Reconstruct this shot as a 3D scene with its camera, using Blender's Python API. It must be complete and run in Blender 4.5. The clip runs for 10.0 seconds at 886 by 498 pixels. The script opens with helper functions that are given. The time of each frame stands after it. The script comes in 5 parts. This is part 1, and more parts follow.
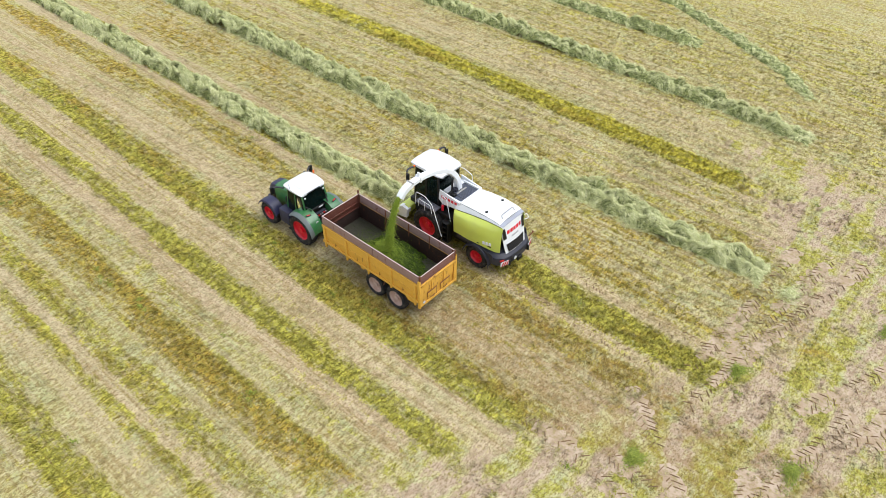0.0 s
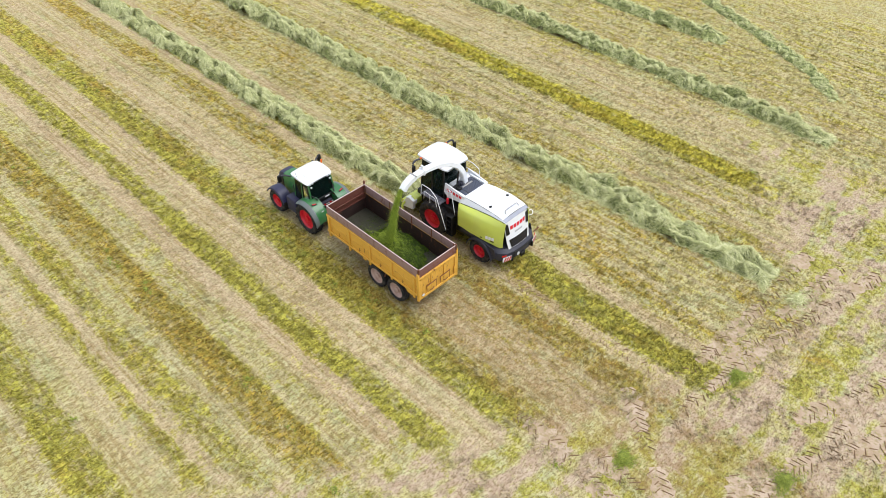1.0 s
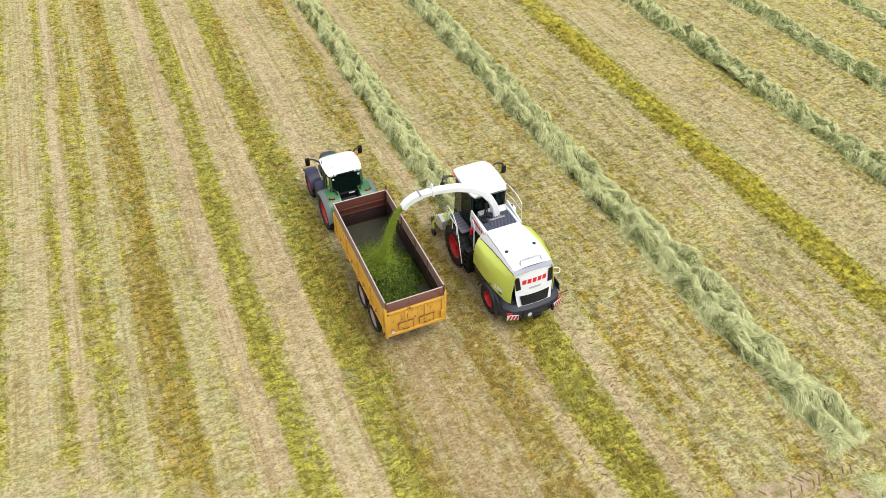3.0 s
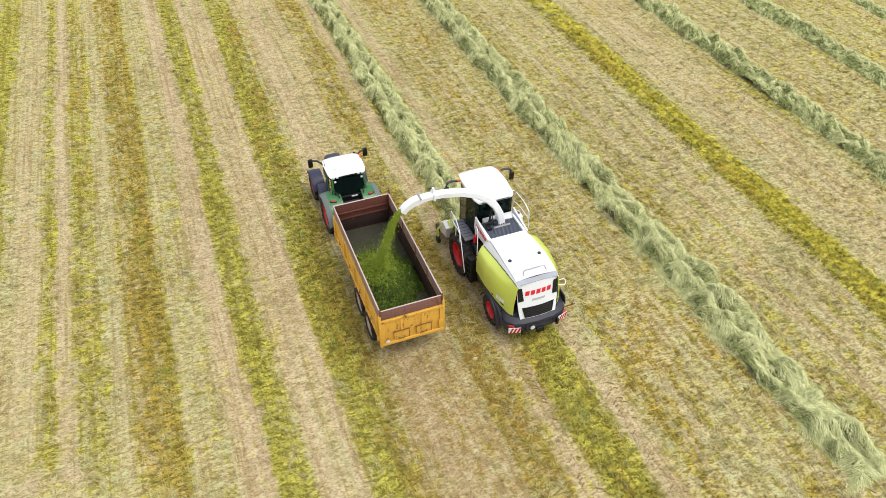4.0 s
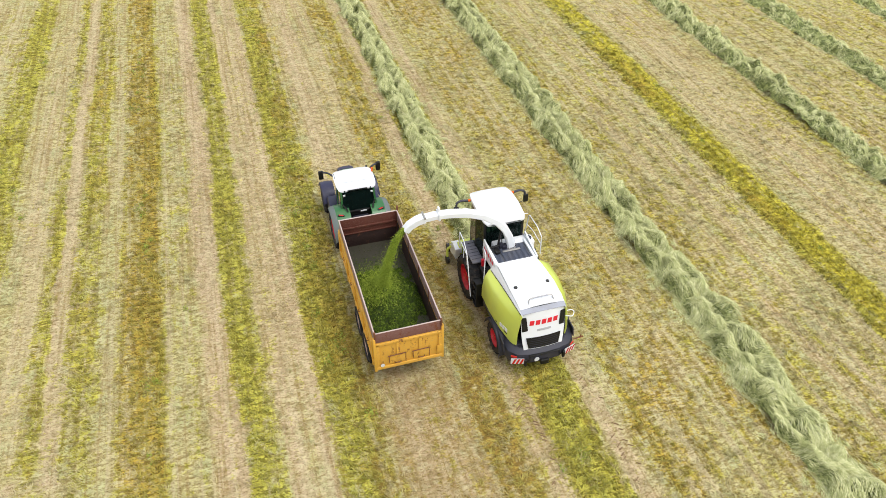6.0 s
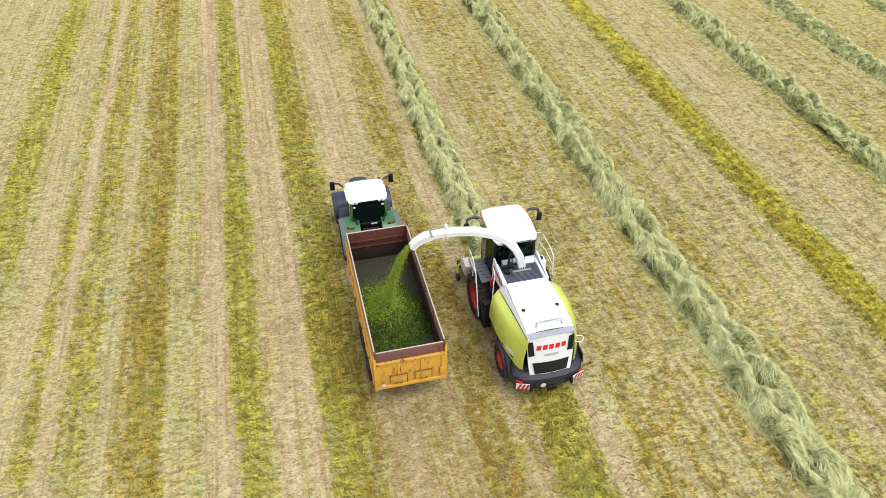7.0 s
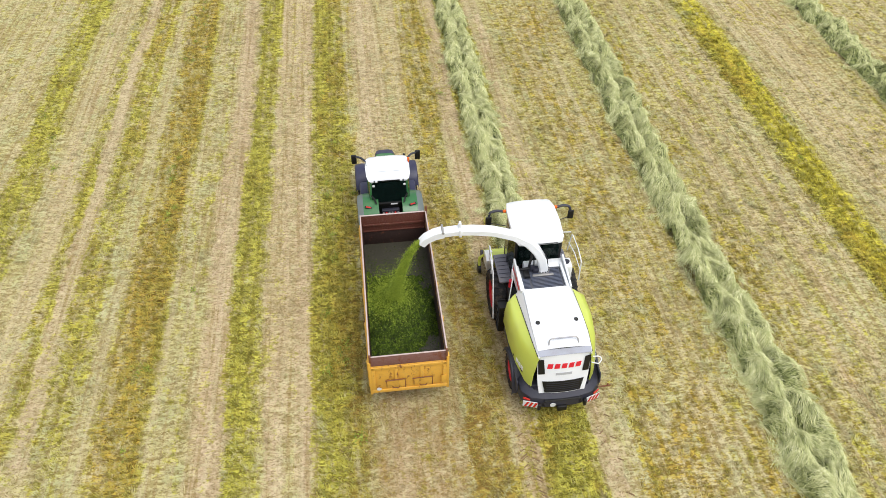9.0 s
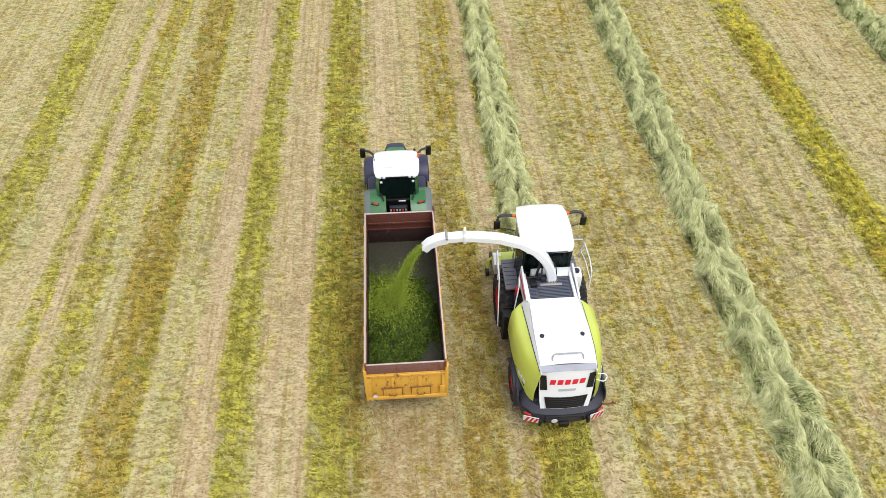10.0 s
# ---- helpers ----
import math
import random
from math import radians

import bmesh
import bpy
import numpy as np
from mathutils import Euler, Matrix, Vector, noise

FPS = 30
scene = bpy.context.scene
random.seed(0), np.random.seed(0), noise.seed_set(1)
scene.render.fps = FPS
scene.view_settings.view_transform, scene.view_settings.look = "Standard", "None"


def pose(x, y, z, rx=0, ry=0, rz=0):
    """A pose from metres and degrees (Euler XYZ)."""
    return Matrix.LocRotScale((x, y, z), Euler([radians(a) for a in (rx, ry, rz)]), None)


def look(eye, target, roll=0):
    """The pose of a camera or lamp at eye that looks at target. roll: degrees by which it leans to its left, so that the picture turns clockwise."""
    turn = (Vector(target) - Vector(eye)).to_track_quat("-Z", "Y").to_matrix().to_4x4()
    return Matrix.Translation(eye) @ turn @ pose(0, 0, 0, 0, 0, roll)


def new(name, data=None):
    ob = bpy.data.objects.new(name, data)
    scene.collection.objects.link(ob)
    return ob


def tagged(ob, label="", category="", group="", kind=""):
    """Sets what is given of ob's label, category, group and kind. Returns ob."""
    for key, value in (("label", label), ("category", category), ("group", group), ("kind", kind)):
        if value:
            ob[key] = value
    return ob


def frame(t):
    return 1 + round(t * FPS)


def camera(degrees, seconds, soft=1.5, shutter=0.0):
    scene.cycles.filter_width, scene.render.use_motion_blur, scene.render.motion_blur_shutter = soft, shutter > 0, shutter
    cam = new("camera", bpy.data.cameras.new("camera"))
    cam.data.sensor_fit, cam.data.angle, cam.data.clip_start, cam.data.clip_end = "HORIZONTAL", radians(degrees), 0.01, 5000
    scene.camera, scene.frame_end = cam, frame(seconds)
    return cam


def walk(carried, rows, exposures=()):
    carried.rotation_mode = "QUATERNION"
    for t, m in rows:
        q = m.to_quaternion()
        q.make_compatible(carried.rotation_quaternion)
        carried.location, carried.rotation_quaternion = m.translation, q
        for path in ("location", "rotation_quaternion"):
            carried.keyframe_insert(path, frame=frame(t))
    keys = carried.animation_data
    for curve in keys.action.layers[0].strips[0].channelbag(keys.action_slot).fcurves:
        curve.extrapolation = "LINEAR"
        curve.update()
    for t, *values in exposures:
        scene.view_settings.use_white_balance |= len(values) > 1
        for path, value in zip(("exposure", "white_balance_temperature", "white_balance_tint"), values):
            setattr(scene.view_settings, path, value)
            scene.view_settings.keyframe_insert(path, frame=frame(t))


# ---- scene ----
cam = camera(61.7, 10.0, soft=0.75)
PATH = [
    (0.0, (-18.79, -16.69, 26.26), (-7.51, -6.85, 12.99), 0.31),
    (0.5, (-18.31, -17.12, 26.31), (-7.39, -7.07, 12.91), 0.09),
    (1.0, (-17.71, -17.63, 26.45), (-7.15, -7.32, 12.95), 0.04),
    (1.5, (-16.97, -18.02, 26.54), (-6.82, -7.54, 12.86), -0.08),
    (2.0, (-16.18, -18.37, 26.67), (-6.44, -7.71, 12.83), -0.19),
    (2.2, (-13.45, -19.67, 26.62), (-5.02, -8.10, 12.67), -0.13),
    (2.3, (-12.22, -19.45, 26.35), (-4.24, -7.69, 12.28), -0.10),
    (2.4, (-11.04, -19.52, 25.65), (-3.53, -7.25, 11.76), -0.08),
    (2.5, (-9.90, -19.43, 24.54), (-2.73, -6.64, 10.94), -0.06),
    (2.7, (-8.18, -18.90, 24.18), (-1.77, -5.78, 10.51), -0.05),
    (3.8, (-6.16, -18.28, 23.17), (-0.58, -4.59, 9.70), -0.01),
    (4.0, (-5.80, -18.20, 22.95), (-0.40, -4.37, 9.56), -0.02),
    (4.5, (-5.37, -18.04, 22.76), (-0.17, -4.06, 9.44), 0.04),
    (5.0, (-4.93, -17.84, 22.62), (0.04, -3.74, 9.34), 0.15),
    (5.5, (-4.56, -17.67, 22.49), (0.20, -3.44, 9.27), 0.26),
    (7.0, (-3.07, -16.86, 22.16), (0.67, -2.14, 9.14), 0.20),
    (7.5, (-2.48, -16.12, 22.28), (0.82, -1.40, 9.15), 0.16),
    (8.0, (-1.80, -15.35, 22.34), (0.96, -0.74, 8.96), 0.18),
    (8.5, (-1.21, -14.81, 22.13), (1.04, -0.53, 8.32), 0.20),
    (9.0, (-0.70, -14.19, 21.98), (1.13, -0.20, 7.81), 0.25),
    (9.5, (-0.24, -13.49, 21.94), (1.18, 0.30, 7.52), 0.40),
    (10.0, (0.10, -12.95, 21.91), (1.24, 0.69, 7.32), 0.51),
]
walk(cam, [(t, look(eye, target, roll)) for t, eye, target, roll in PATH],
     exposures=[(0.0, 0.34, 6080, 10), (1.5, 0.36, 6150, 12), (2.6, 0.35, 6450, 10), (7.0, 0.33, 6400, 10), (10.0, 0.28, 6350, 11)])

# ---- light: an overcast summer day ----
SUN_EL, SUN_AZ = 62.0, 140.0
world = bpy.data.worlds.new("overcast_sky")
scene.world = world
world.use_nodes = True
wn, wl = world.node_tree.nodes, world.node_tree.links
sky = wn.new("ShaderNodeTexSky")
sky.sky_type, sky.sun_disc = "NISHITA", False
sky.sun_elevation, sky.sun_rotation = radians(SUN_EL), radians(SUN_AZ)
sky.dust_density, sky.air_density = 5.0, 1.0
# cloud cover takes most of the blue out of the sky
cloud = wn.new("ShaderNodeMix")
cloud.data_type = "RGBA"
cloud.inputs[0].default_value = 0.75
cloud.inputs[7].default_value = (9.0, 9.2, 9.5, 1)
wl.new(sky.outputs[0], cloud.inputs[6])
wl.new(cloud.outputs[2], wn["Background"].inputs[0])
wn["Background"].inputs[1].default_value = 0.096

sun_data = bpy.data.lights.new("sun", "SUN")
sun_data.energy, sun_data.angle, sun_data.color = 1.85, radians(40), (1.0, 0.97, 0.92)
sun = new("sun", sun_data)
sun_dir = Vector((math.sin(radians(SUN_AZ)) * math.cos(radians(SUN_EL)), math.cos(radians(SUN_AZ)) * math.cos(radians(SUN_EL)), math.sin(radians(SUN_EL))))
sun.matrix_world = look(sun_dir * 60, (0, 0, 0))


# ---- materials ----
def lin(r, g, b):
    """Linear colour from 0-255 values."""
    return tuple(((v / 255 + 0.055) / 1.055) ** 2.4 if v > 10 else v / 255 / 12.92 for v in (r, g, b)) + (1,)


class Mat:
    """A small builder of node materials."""

    def __init__(self, name, rough=0.6, metal=0.0):
        self.m = bpy.data.materials.new(name)
        self.m.use_nodes = True
        self.n, self.l = self.m.node_tree.nodes, self.m.node_tree.links
        self.b = self.n["Principled BSDF"]
        self.b.inputs["Roughness"].default_value, self.b.inputs["Metallic"].default_value = rough, metal
        self.co = self.n.new("ShaderNodeTexCoord").outputs["Object"]

    def put(self, value, socket):
        if hasattr(value, "links"):
            self.l.new(value, socket)
        else:
            socket.default_value = value

    def math(self, op, a, b=0.0, clamp=False):
        nd = self.n.new("ShaderNodeMath")
        nd.operation, nd.use_clamp = op, clamp
        self.put(a, nd.inputs[0])
        self.put(b, nd.inputs[1])
        return nd.outputs[0]

    def mix(self, f, a, b, blend="MIX"):
        nd = self.n.new("ShaderNodeMix")
        nd.data_type, nd.blend_type = "RGBA", blend
        self.put(f, nd.inputs[0])
        self.put(a, nd.inputs[6])
        self.put(b, nd.inputs[7])
        return nd.outputs[2]

    def scaled(self, sx, sy, sz, rz=0.0):
        nd = self.n.new("ShaderNodeMapping")
        nd.inputs["Scale"].default_value = (sx, sy, sz)
        nd.inputs["Rotation"].default_value = (0, 0, radians(rz))
        self.l.new(self.co, nd.inputs[0])
        return nd.outputs[0]

    def noise(self, scale, detail=4.0, co=None, rough=0.55, warp=0.0):
        nd = self.n.new("ShaderNodeTexNoise")
        nd.inputs["Scale"].default_value, nd.inputs["Detail"].default_value, nd.inputs["Roughness"].default_value = scale, detail, rough
        nd.inputs["Distortion"].default_value = warp
        self.l.new(co or self.co, nd.inputs["Vector"])
        return nd.outputs["Fac"]

    def step(self, v, lo, hi, a=0.0, b=1.0):
        nd = self.n.new("ShaderNodeMapRange")
        nd.interpolation_type = "SMOOTHSTEP"
        for k, x in enumerate((v, lo, hi, a, b)):
            self.put(x, nd.inputs[k])
        return nd.outputs[0]

    def ramp(self, v, stops):
        nd = self.n.new("ShaderNodeValToRGB")
        e = nd.color_ramp.elements
        while len(e) < len(stops):
            e.new(0.5)
        for k, (p, col) in enumerate(stops):
            e[k].position, e[k].color = p, col
        self.put(v, nd.inputs[0])
        return nd.outputs[0]

    def xyz(self):
        nd = self.n.new("ShaderNodeSeparateXYZ")
        self.l.new(self.co, nd.inputs[0])
        return nd.outputs

    def island(self):
        return self.n.new("ShaderNodeNewGeometry").outputs["Random Per Island"]

    def bump(self, h, dist=0.01, strength=0.6):
        nd = self.n.new("ShaderNodeBump")
        nd.inputs["Distance"].default_value, nd.inputs["Strength"].default_value = dist, strength
        self.l.new(h, nd.inputs["Height"])
        self.l.new(nd.outputs[0], self.b.inputs["Normal"])

    def colour(self, c):
        self.put(c, self.b.inputs["Base Color"])
        return self.m


def paint(name, col, rough=0.35, dirt=0.25, dirt_col=(120, 105, 80), metal=0.0, coat=0.0):
    """Machine paint with dust, fine scratches and a little unevenness."""
    m = Mat(name, rough, metal)
    big, fine = m.noise(1.7, 5), m.noise(38, 3)
    f = m.math("MULTIPLY", m.step(m.math("ADD", m.math("MULTIPLY", big, 0.7), m.math("MULTIPLY", fine, 0.3)), 0.45, 0.72), dirt)
    m.put(m.math("ADD", rough, m.math("MULTIPLY", f, 0.5)), m.b.inputs["Roughness"])
    m.b.inputs["Coat Weight"].default_value = coat
    m.bump(fine, 0.002, 0.15)
    return m.colour(m.mix(f, lin(*col), lin(*dirt_col)))


def rusty(name, col, amount=0.5, rough=0.6, scratch=0.3):
    """Old sheet steel: paint worn through to rust in patches and runs."""
    m = Mat(name, rough)
    runs = m.noise(2.2, 6, m.scaled(2.5, 2.5, 0.6), 0.65)
    spots = m.noise(9.0, 5, None, 0.7)
    v = m.math("ADD", m.math("MULTIPLY", runs, 0.6), m.math("MULTIPLY", spots, 0.4))
    f = m.step(v, 0.66 - 0.3 * amount, 0.76 - 0.3 * amount)
    rust = m.mix(m.noise(24, 4), lin(84, 44, 28), lin(140, 82, 50))
    worn = m.mix(m.math("MULTIPLY", m.step(m.noise(14, 4, m.scaled(1, 1, 4)), 0.5, 0.7), scratch), lin(*col), lin(150, 135, 115))
    m.bump(spots, 0.004, 0.3)
    return m.colour(m.mix(f, worn, rust))


M = {}
M["white"] = paint("white_paint", (232, 235, 238), 0.3, 0.10, (205, 200, 185), coat=0.3)
M["lime"] = paint("lime_green_paint", (198, 210, 90), 0.34, 0.2, (170, 170, 110), coat=0.3)
M["green"] = paint("tractor_green_paint", (44, 106, 56), 0.33, 0.3, (124, 138, 108), coat=0.25)
M["dark"] = paint("dark_grey_plastic", (42, 43, 55), 0.5, 0.25, (90, 84, 80))
M["navy"] = paint("blue_grey_plastic", (40, 41, 70), 0.42, 0.22, (92, 90, 104))
M["black"] = paint("black_plastic", (9, 9, 10), 0.5, 0.12, (50, 46, 40))
M["deck"] = paint("grey_deck_plate", (84, 86, 94), 0.55, 0.3, (140, 134, 120), metal=0.3)
M["grille"] = paint("slate_grille", (84, 90, 106), 0.5, 0.2)
M["red"] = paint("red_rim_paint", (206, 30, 48), 0.38, 0.22, (120, 60, 50))
M["redmark"] = paint("red_lettering", (214, 34, 52), 0.4, 0.05)
M["greymark"] = paint("grey_lettering", (176, 178, 182), 0.4, 0.05)
M["grey"] = paint("light_grey_plastic", (100, 110, 108), 0.5, 0.3)
M["edge"] = rusty("pale_worn_edge", (188, 170, 164), 0.12, 0.6, 0.4)
M["steel"] = paint("bare_steel", (170, 168, 165), 0.4, 0.3, metal=0.6)
M["lamp_red"] = paint("red_lens", (200, 40, 36), 0.15, 0.05)
M["amber"] = paint("amber_lens", (226, 104, 34), 0.15, 0.05)
M["lens"] = paint("clear_lens", (215, 218, 220), 0.1, 0.05)
M["yellow"] = rusty("yellow_rusty_steel", (220, 168, 62), 0.27, 0.5, 0.2)
M["yellow_worn"] = rusty("yellow_tailgate_steel", (220, 168, 64), 0.40, 0.5, 0.3)
M["board"] = rusty("weathered_board", (148, 120, 114), 0.40, 0.7, 0.6)
M["inside"] = rusty("rust_brown_sheet", (92, 46, 34), 0.36, 0.65, 0.3)
# bed floor and lining are coloured darker to hold the trailer's inside shade
M["bed"] = rusty("worn_bed_floor", (60, 58, 48), 0.15, 0.6, 0.12)
M["shaded_lining"] = rusty("shaded_rusty_sheet", (44, 26, 22), 0.34, 0.7, 0.1)
M["rear_board"] = rusty("rusty_plum_board", (122, 84, 78), 0.45, 0.7, 0.35)
M["seam"] = paint("pale_grey_strip", (150, 154, 166), 0.45, 0.25)
M["platform"] = paint("grey_tread_plate", (112, 112, 122), 0.55, 0.35, (140, 130, 110))
M["ironwork"] = rusty("rusty_iron", (110, 70, 45), 0.6, 0.7, 0.2)
M["cream"] = paint("cream_rim_paint", (188, 162, 148), 0.6, 0.6, (140, 104, 86))


def rubber():
    m = Mat("tyre_rubber", 0.85)
    f = m.step(m.noise(6, 5), 0.42, 0.7)
    m.bump(m.noise(60, 3), 0.004, 0.3)
    return m.colour(m.mix(f, lin(20, 20, 23), lin(66, 60, 54)))


def glass():
    m = Mat("tinted_cab_glass", 0.03)
    m.b.inputs["Transmission Weight"].default_value = 0.85
    m.b.inputs["IOR"].default_value = 1.2
    return m.colour(lin(40, 64, 60))


M["rubber"], M["glass"] = rubber(), glass()

# the field's strips: metres across the working direction, how green, how bare, how golden
STRIPS = [
    (-60, .2, .2, 0), (-17.3, .15, .2, 0), (-16.9, .85, 0, .1), (-15.7, .8, 0, .1), (-15.3, .1, .35, 0), (-13.9, .1, .5, 0), (-13.65, .75, .1, .2), (-13.3, .7, .1, .2),
    (-13.1, .05, .7, 0), (-12.6, .1, .6, 0), (-12.3, .7, .05, .3), (-11.5, .6, .1, .3), (-11.25, .15, .35, 0), (-10.75, .2, .3, .1), (-10.4, .6, .05, .7), (-9.7, .75, 0, .95), (-8.95, .95, 0, .7), (-8.6, .15, .1, 0),
    (-7.5, .3, .15, 0), (-7.2, .0, .8, 0), (-6.4, 0, .85, 0), (-6.15, .9, 0, 0), (-5.25, .85, 0, .1), (-4.95, .1, .7, 0), (-4.2, .15, .55, 0), (-3.4, .05, .8, 0), (-3.0, .95, 0, .2),
    (-1.7, .9, 0, .5), (-1.2, .3, .4, .5), (-.4, .05, .75, .3), (.6, .15, .5, .3), (1.6, .2, .5, .5),
]
STRIPS_EAST = [
    (1.6, .2, .5, .5), (2.0, .7, .1, .7), (3.1, .65, .1, .6), (3.45, .1, .7, .1), (4.1, .1, .7, .1), (4.35, 1, 0, .2), (5.85, 1, 0, .3), (6.15, .1, .7, 0), (6.9, .15, .5, .1), (7.3, .45, .1, .5),
    (9.0, .42, .15, .65), (10.5, .35, .25, .5), (11.6, .45, .05, .5), (14.2, .5, .05, .45), (15.3, .35, .3, .2), (15.7, .1, .6, .1), (16.2, .4, .2, .2), (17.0, .2, .5, .1), (17.8, .4, .1, .2),
    (18.7, .1, .4, 0), (19.1, 1, 0, .35), (20.6, 1, 0, .05), (20.95, .15, .3, 0), (22.3, .2, .45, .1), (24.8, .15, .55, .1), (26.2, .4, .1, .1), (29, .3, .3, .2), (34, .4, .15, .2), (41, .4, .2, .2), (49, .3, .3, .2),
]


def field_colours(m):
    """Colour of stubble by strips: pale straw, bare tan earth, yellow-green regrowth, gold where a swath has lain."""
    x, y, z = m.xyz()

    def wobble(value, n, amount):
        return m.math("ADD", value, m.math("MULTIPLY", m.math("SUBTRACT", n, 0.5), amount))
    fine = m.noise(2.6, 4, m.scaled(1, 0.5, 1), 0.6)
    grain = m.noise(9.5, 3, m.scaled(0.6, 1, 1, 12), 0.65)
    patch = m.noise(0.36, 4, m.scaled(1, 0.35, 1))
    mid = m.noise(1.3, 4, m.scaled(1, 0.6, 1), 0.6)
    x2 = wobble(x, m.noise(0.14, 2, m.scaled(1, 0.5, 1)), 0.9)
    x2 = wobble(wobble(x2, mid, 0.9), grain, 0.35)
    left = m.ramp(m.math("DIVIDE", m.math("ADD", x2, 60.0), 61.6), [((s[0] + 60) / 61.6, (*s[1:], 1)) for s in STRIPS])
    right = m.ramp(m.math("DIVIDE", m.math("SUBTRACT", x2, 1.6), 48.0), [((s[0] - 1.6) / 48, (*s[1:], 1)) for s in STRIPS_EAST])
    sep = m.n.new("ShaderNodeSeparateColor")
    m.l.new(m.mix(m.math("GREATER_THAN", x2, 1.6), left, right), sep.inputs[0])
    green, bare, gold = sep.outputs
    # thin lines left by the rake's tines
    green = wobble(green, m.noise(2.9, 4, m.scaled(1, 0.016, 1), 0.62), 1.1)
    bare = wobble(bare, m.noise(2.1, 4, m.scaled(1, 0.02, 1, 0.4), 0.62), 1.2)
    # the headland: turned and driven over, patchy
    edge = m.math("MAXIMUM", m.math("SUBTRACT", m.math("MULTIPLY", x, -0.59), 9.0), m.math("SUBTRACT", m.math("MULTIPLY", x, 0.75), 22.0))
    edge = wobble(edge, patch, 9.0)
    head = m.math("MULTIPLY", m.step(m.math("SUBTRACT", edge, y), -2.0, 2.0), m.step(x, 27.0, 22.0))
    cross = m.math("ADD", m.math("MULTIPLY", m.noise(0.5, 3, m.scaled(0.35, 1.5, 1, 14)), 0.6), m.math("MULTIPLY", m.noise(0.55, 4, None, 0.6, 0.6), 0.4))
    green = m.mix(head, green, m.step(cross, 0.46, 0.58, 0.05, 0.75))
    bare = m.mix(head, bare, m.step(cross, 0.54, 0.42, 0.05, 1.1))
    gold = m.math("MULTIPLY", gold, m.math("SUBTRACT", 1.0, m.math("MULTIPLY", head, 0.75)))
    brk = m.math("ADD", m.math("MULTIPLY", fine, 0.8), m.math("ADD", m.math("MULTIPLY", grain, 0.7), m.math("MULTIPLY", patch, 0.5)))
    gmask = m.step(wobble(m.math("MULTIPLY", green, 0.9), m.math("SUBTRACT", brk, 0.5), 2.5), 0.16, 0.84, 0.0, 0.95)
    bmask = m.step(wobble(bare, m.math("SUBTRACT", brk, 0.5), 1.3), 0.2, 0.8)
    gold = m.step(wobble(m.math("MULTIPLY", gold, 1.05), m.math("ADD", m.math("MULTIPLY", patch, 0.5), m.math("MULTIPLY", mid, 0.5)), 3.0), 0.15, 0.85, 0.0, 0.85)
    straw = m.mix(m.step(patch, 0.38, 0.62), lin(186, 179, 122), lin(194, 182, 138))
    straw = m.mix(m.step(m.noise(0.75, 3), 0.45, 0.62, 0.0, 0.8), straw, lin(180, 182, 134))
    straw = m.mix(m.step(fine, 0.48, 0.70, 0.0, 0.55), straw, lin(162, 150, 82))
    earth = m.mix(m.step(fine, 0.4, 0.65), lin(186, 165, 130), lin(198, 178, 148))
    earth = m.mix(m.math("MULTIPLY", head, 0.8), earth, m.mix(m.step(mid, 0.4, 0.6), lin(188, 169, 148), lin(174, 152, 132)))
    col = m.mix(bmask, straw, earth)
    yg = m.mix(m.step(fine, 0.38, 0.62), lin(170, 165, 50), lin(198, 192, 82))
    yg = m.mix(m.step(mid, 0.52, 0.68, 0.0, 0.6), yg, lin(158, 148, 48))
    gld = m.mix(m.step(grain, 0.4, 0.62), lin(160, 124, 42), lin(190, 160, 66))
    ripe = m.step(m.math("ABSOLUTE", m.math("SUBTRACT", x2, 20.1)), 1.0, 0.4)
    yg = m.mix(m.math("MULTIPLY", ripe, 0.7), yg, m.mix(m.step(fine, 0.36, 0.64), lin(192, 178, 36), lin(220, 206, 62)))
    yg = m.mix(m.math("MULTIPLY", head, 0.6), yg, lin(150, 148, 76))
    col = m.mix(gmask, col, m.mix(gold, yg, gld))
    # matted tufts and short gaps lying across the rows, fewer on bare soil
    tuft_a = m.noise(4.7, 2, m.scaled(0.5, 1.15, 1, 14), 0.6, 0.5)
    tuft_b = m.noise(5.4, 2, m.scaled(0.5, 1.15, 1, -20), 0.6, 0.5)
    tuft_shade = m.math("MAXIMUM", m.step(tuft_a, 0.52, 0.58), m.step(tuft_b, 0.54, 0.60))
    tuft_shade = m.math("MULTIPLY", tuft_shade, m.math("SUBTRACT", 1.0, m.math("MULTIPLY", head, 0.45)))
    tuft_shade = m.math("MULTIPLY", tuft_shade, m.math("ADD", m.math("SUBTRACT", 0.56, m.math("MULTIPLY", bmask, 0.26)), m.math("SUBTRACT", m.math("MULTIPLY", gmask, 0.30), m.math("MULTIPLY", ripe, 0.45))))
    # dark tone of the tufts carries the small shadows between them
    col = m.mix(tuft_shade, col, m.mix(gmask, lin(122, 102, 52), m.mix(gold, lin(94, 92, 20), lin(82, 60, 16))))
    lines = m.math("MULTIPLY", m.step(m.noise(5.5, 3, m.scaled(1, 0.03, 1), 0.6), 0.50, 0.62, 0.0, 0.6), m.math("SUBTRACT", 1.0, head))
    col = m.mix(lines, col, m.mix(gmask, lin(150, 128, 84), lin(118, 108, 32)))
    combed = m.math("MULTIPLY", m.step(m.noise(2.6, 4, m.scaled(1, 0.012, 1), 0.7), 0.50, 0.60, 0.0, 0.5), m.math("SUBTRACT", 1.0, m.math("MAXIMUM", head, gmask)))
    col = m.mix(combed, col, lin(198, 184, 148))
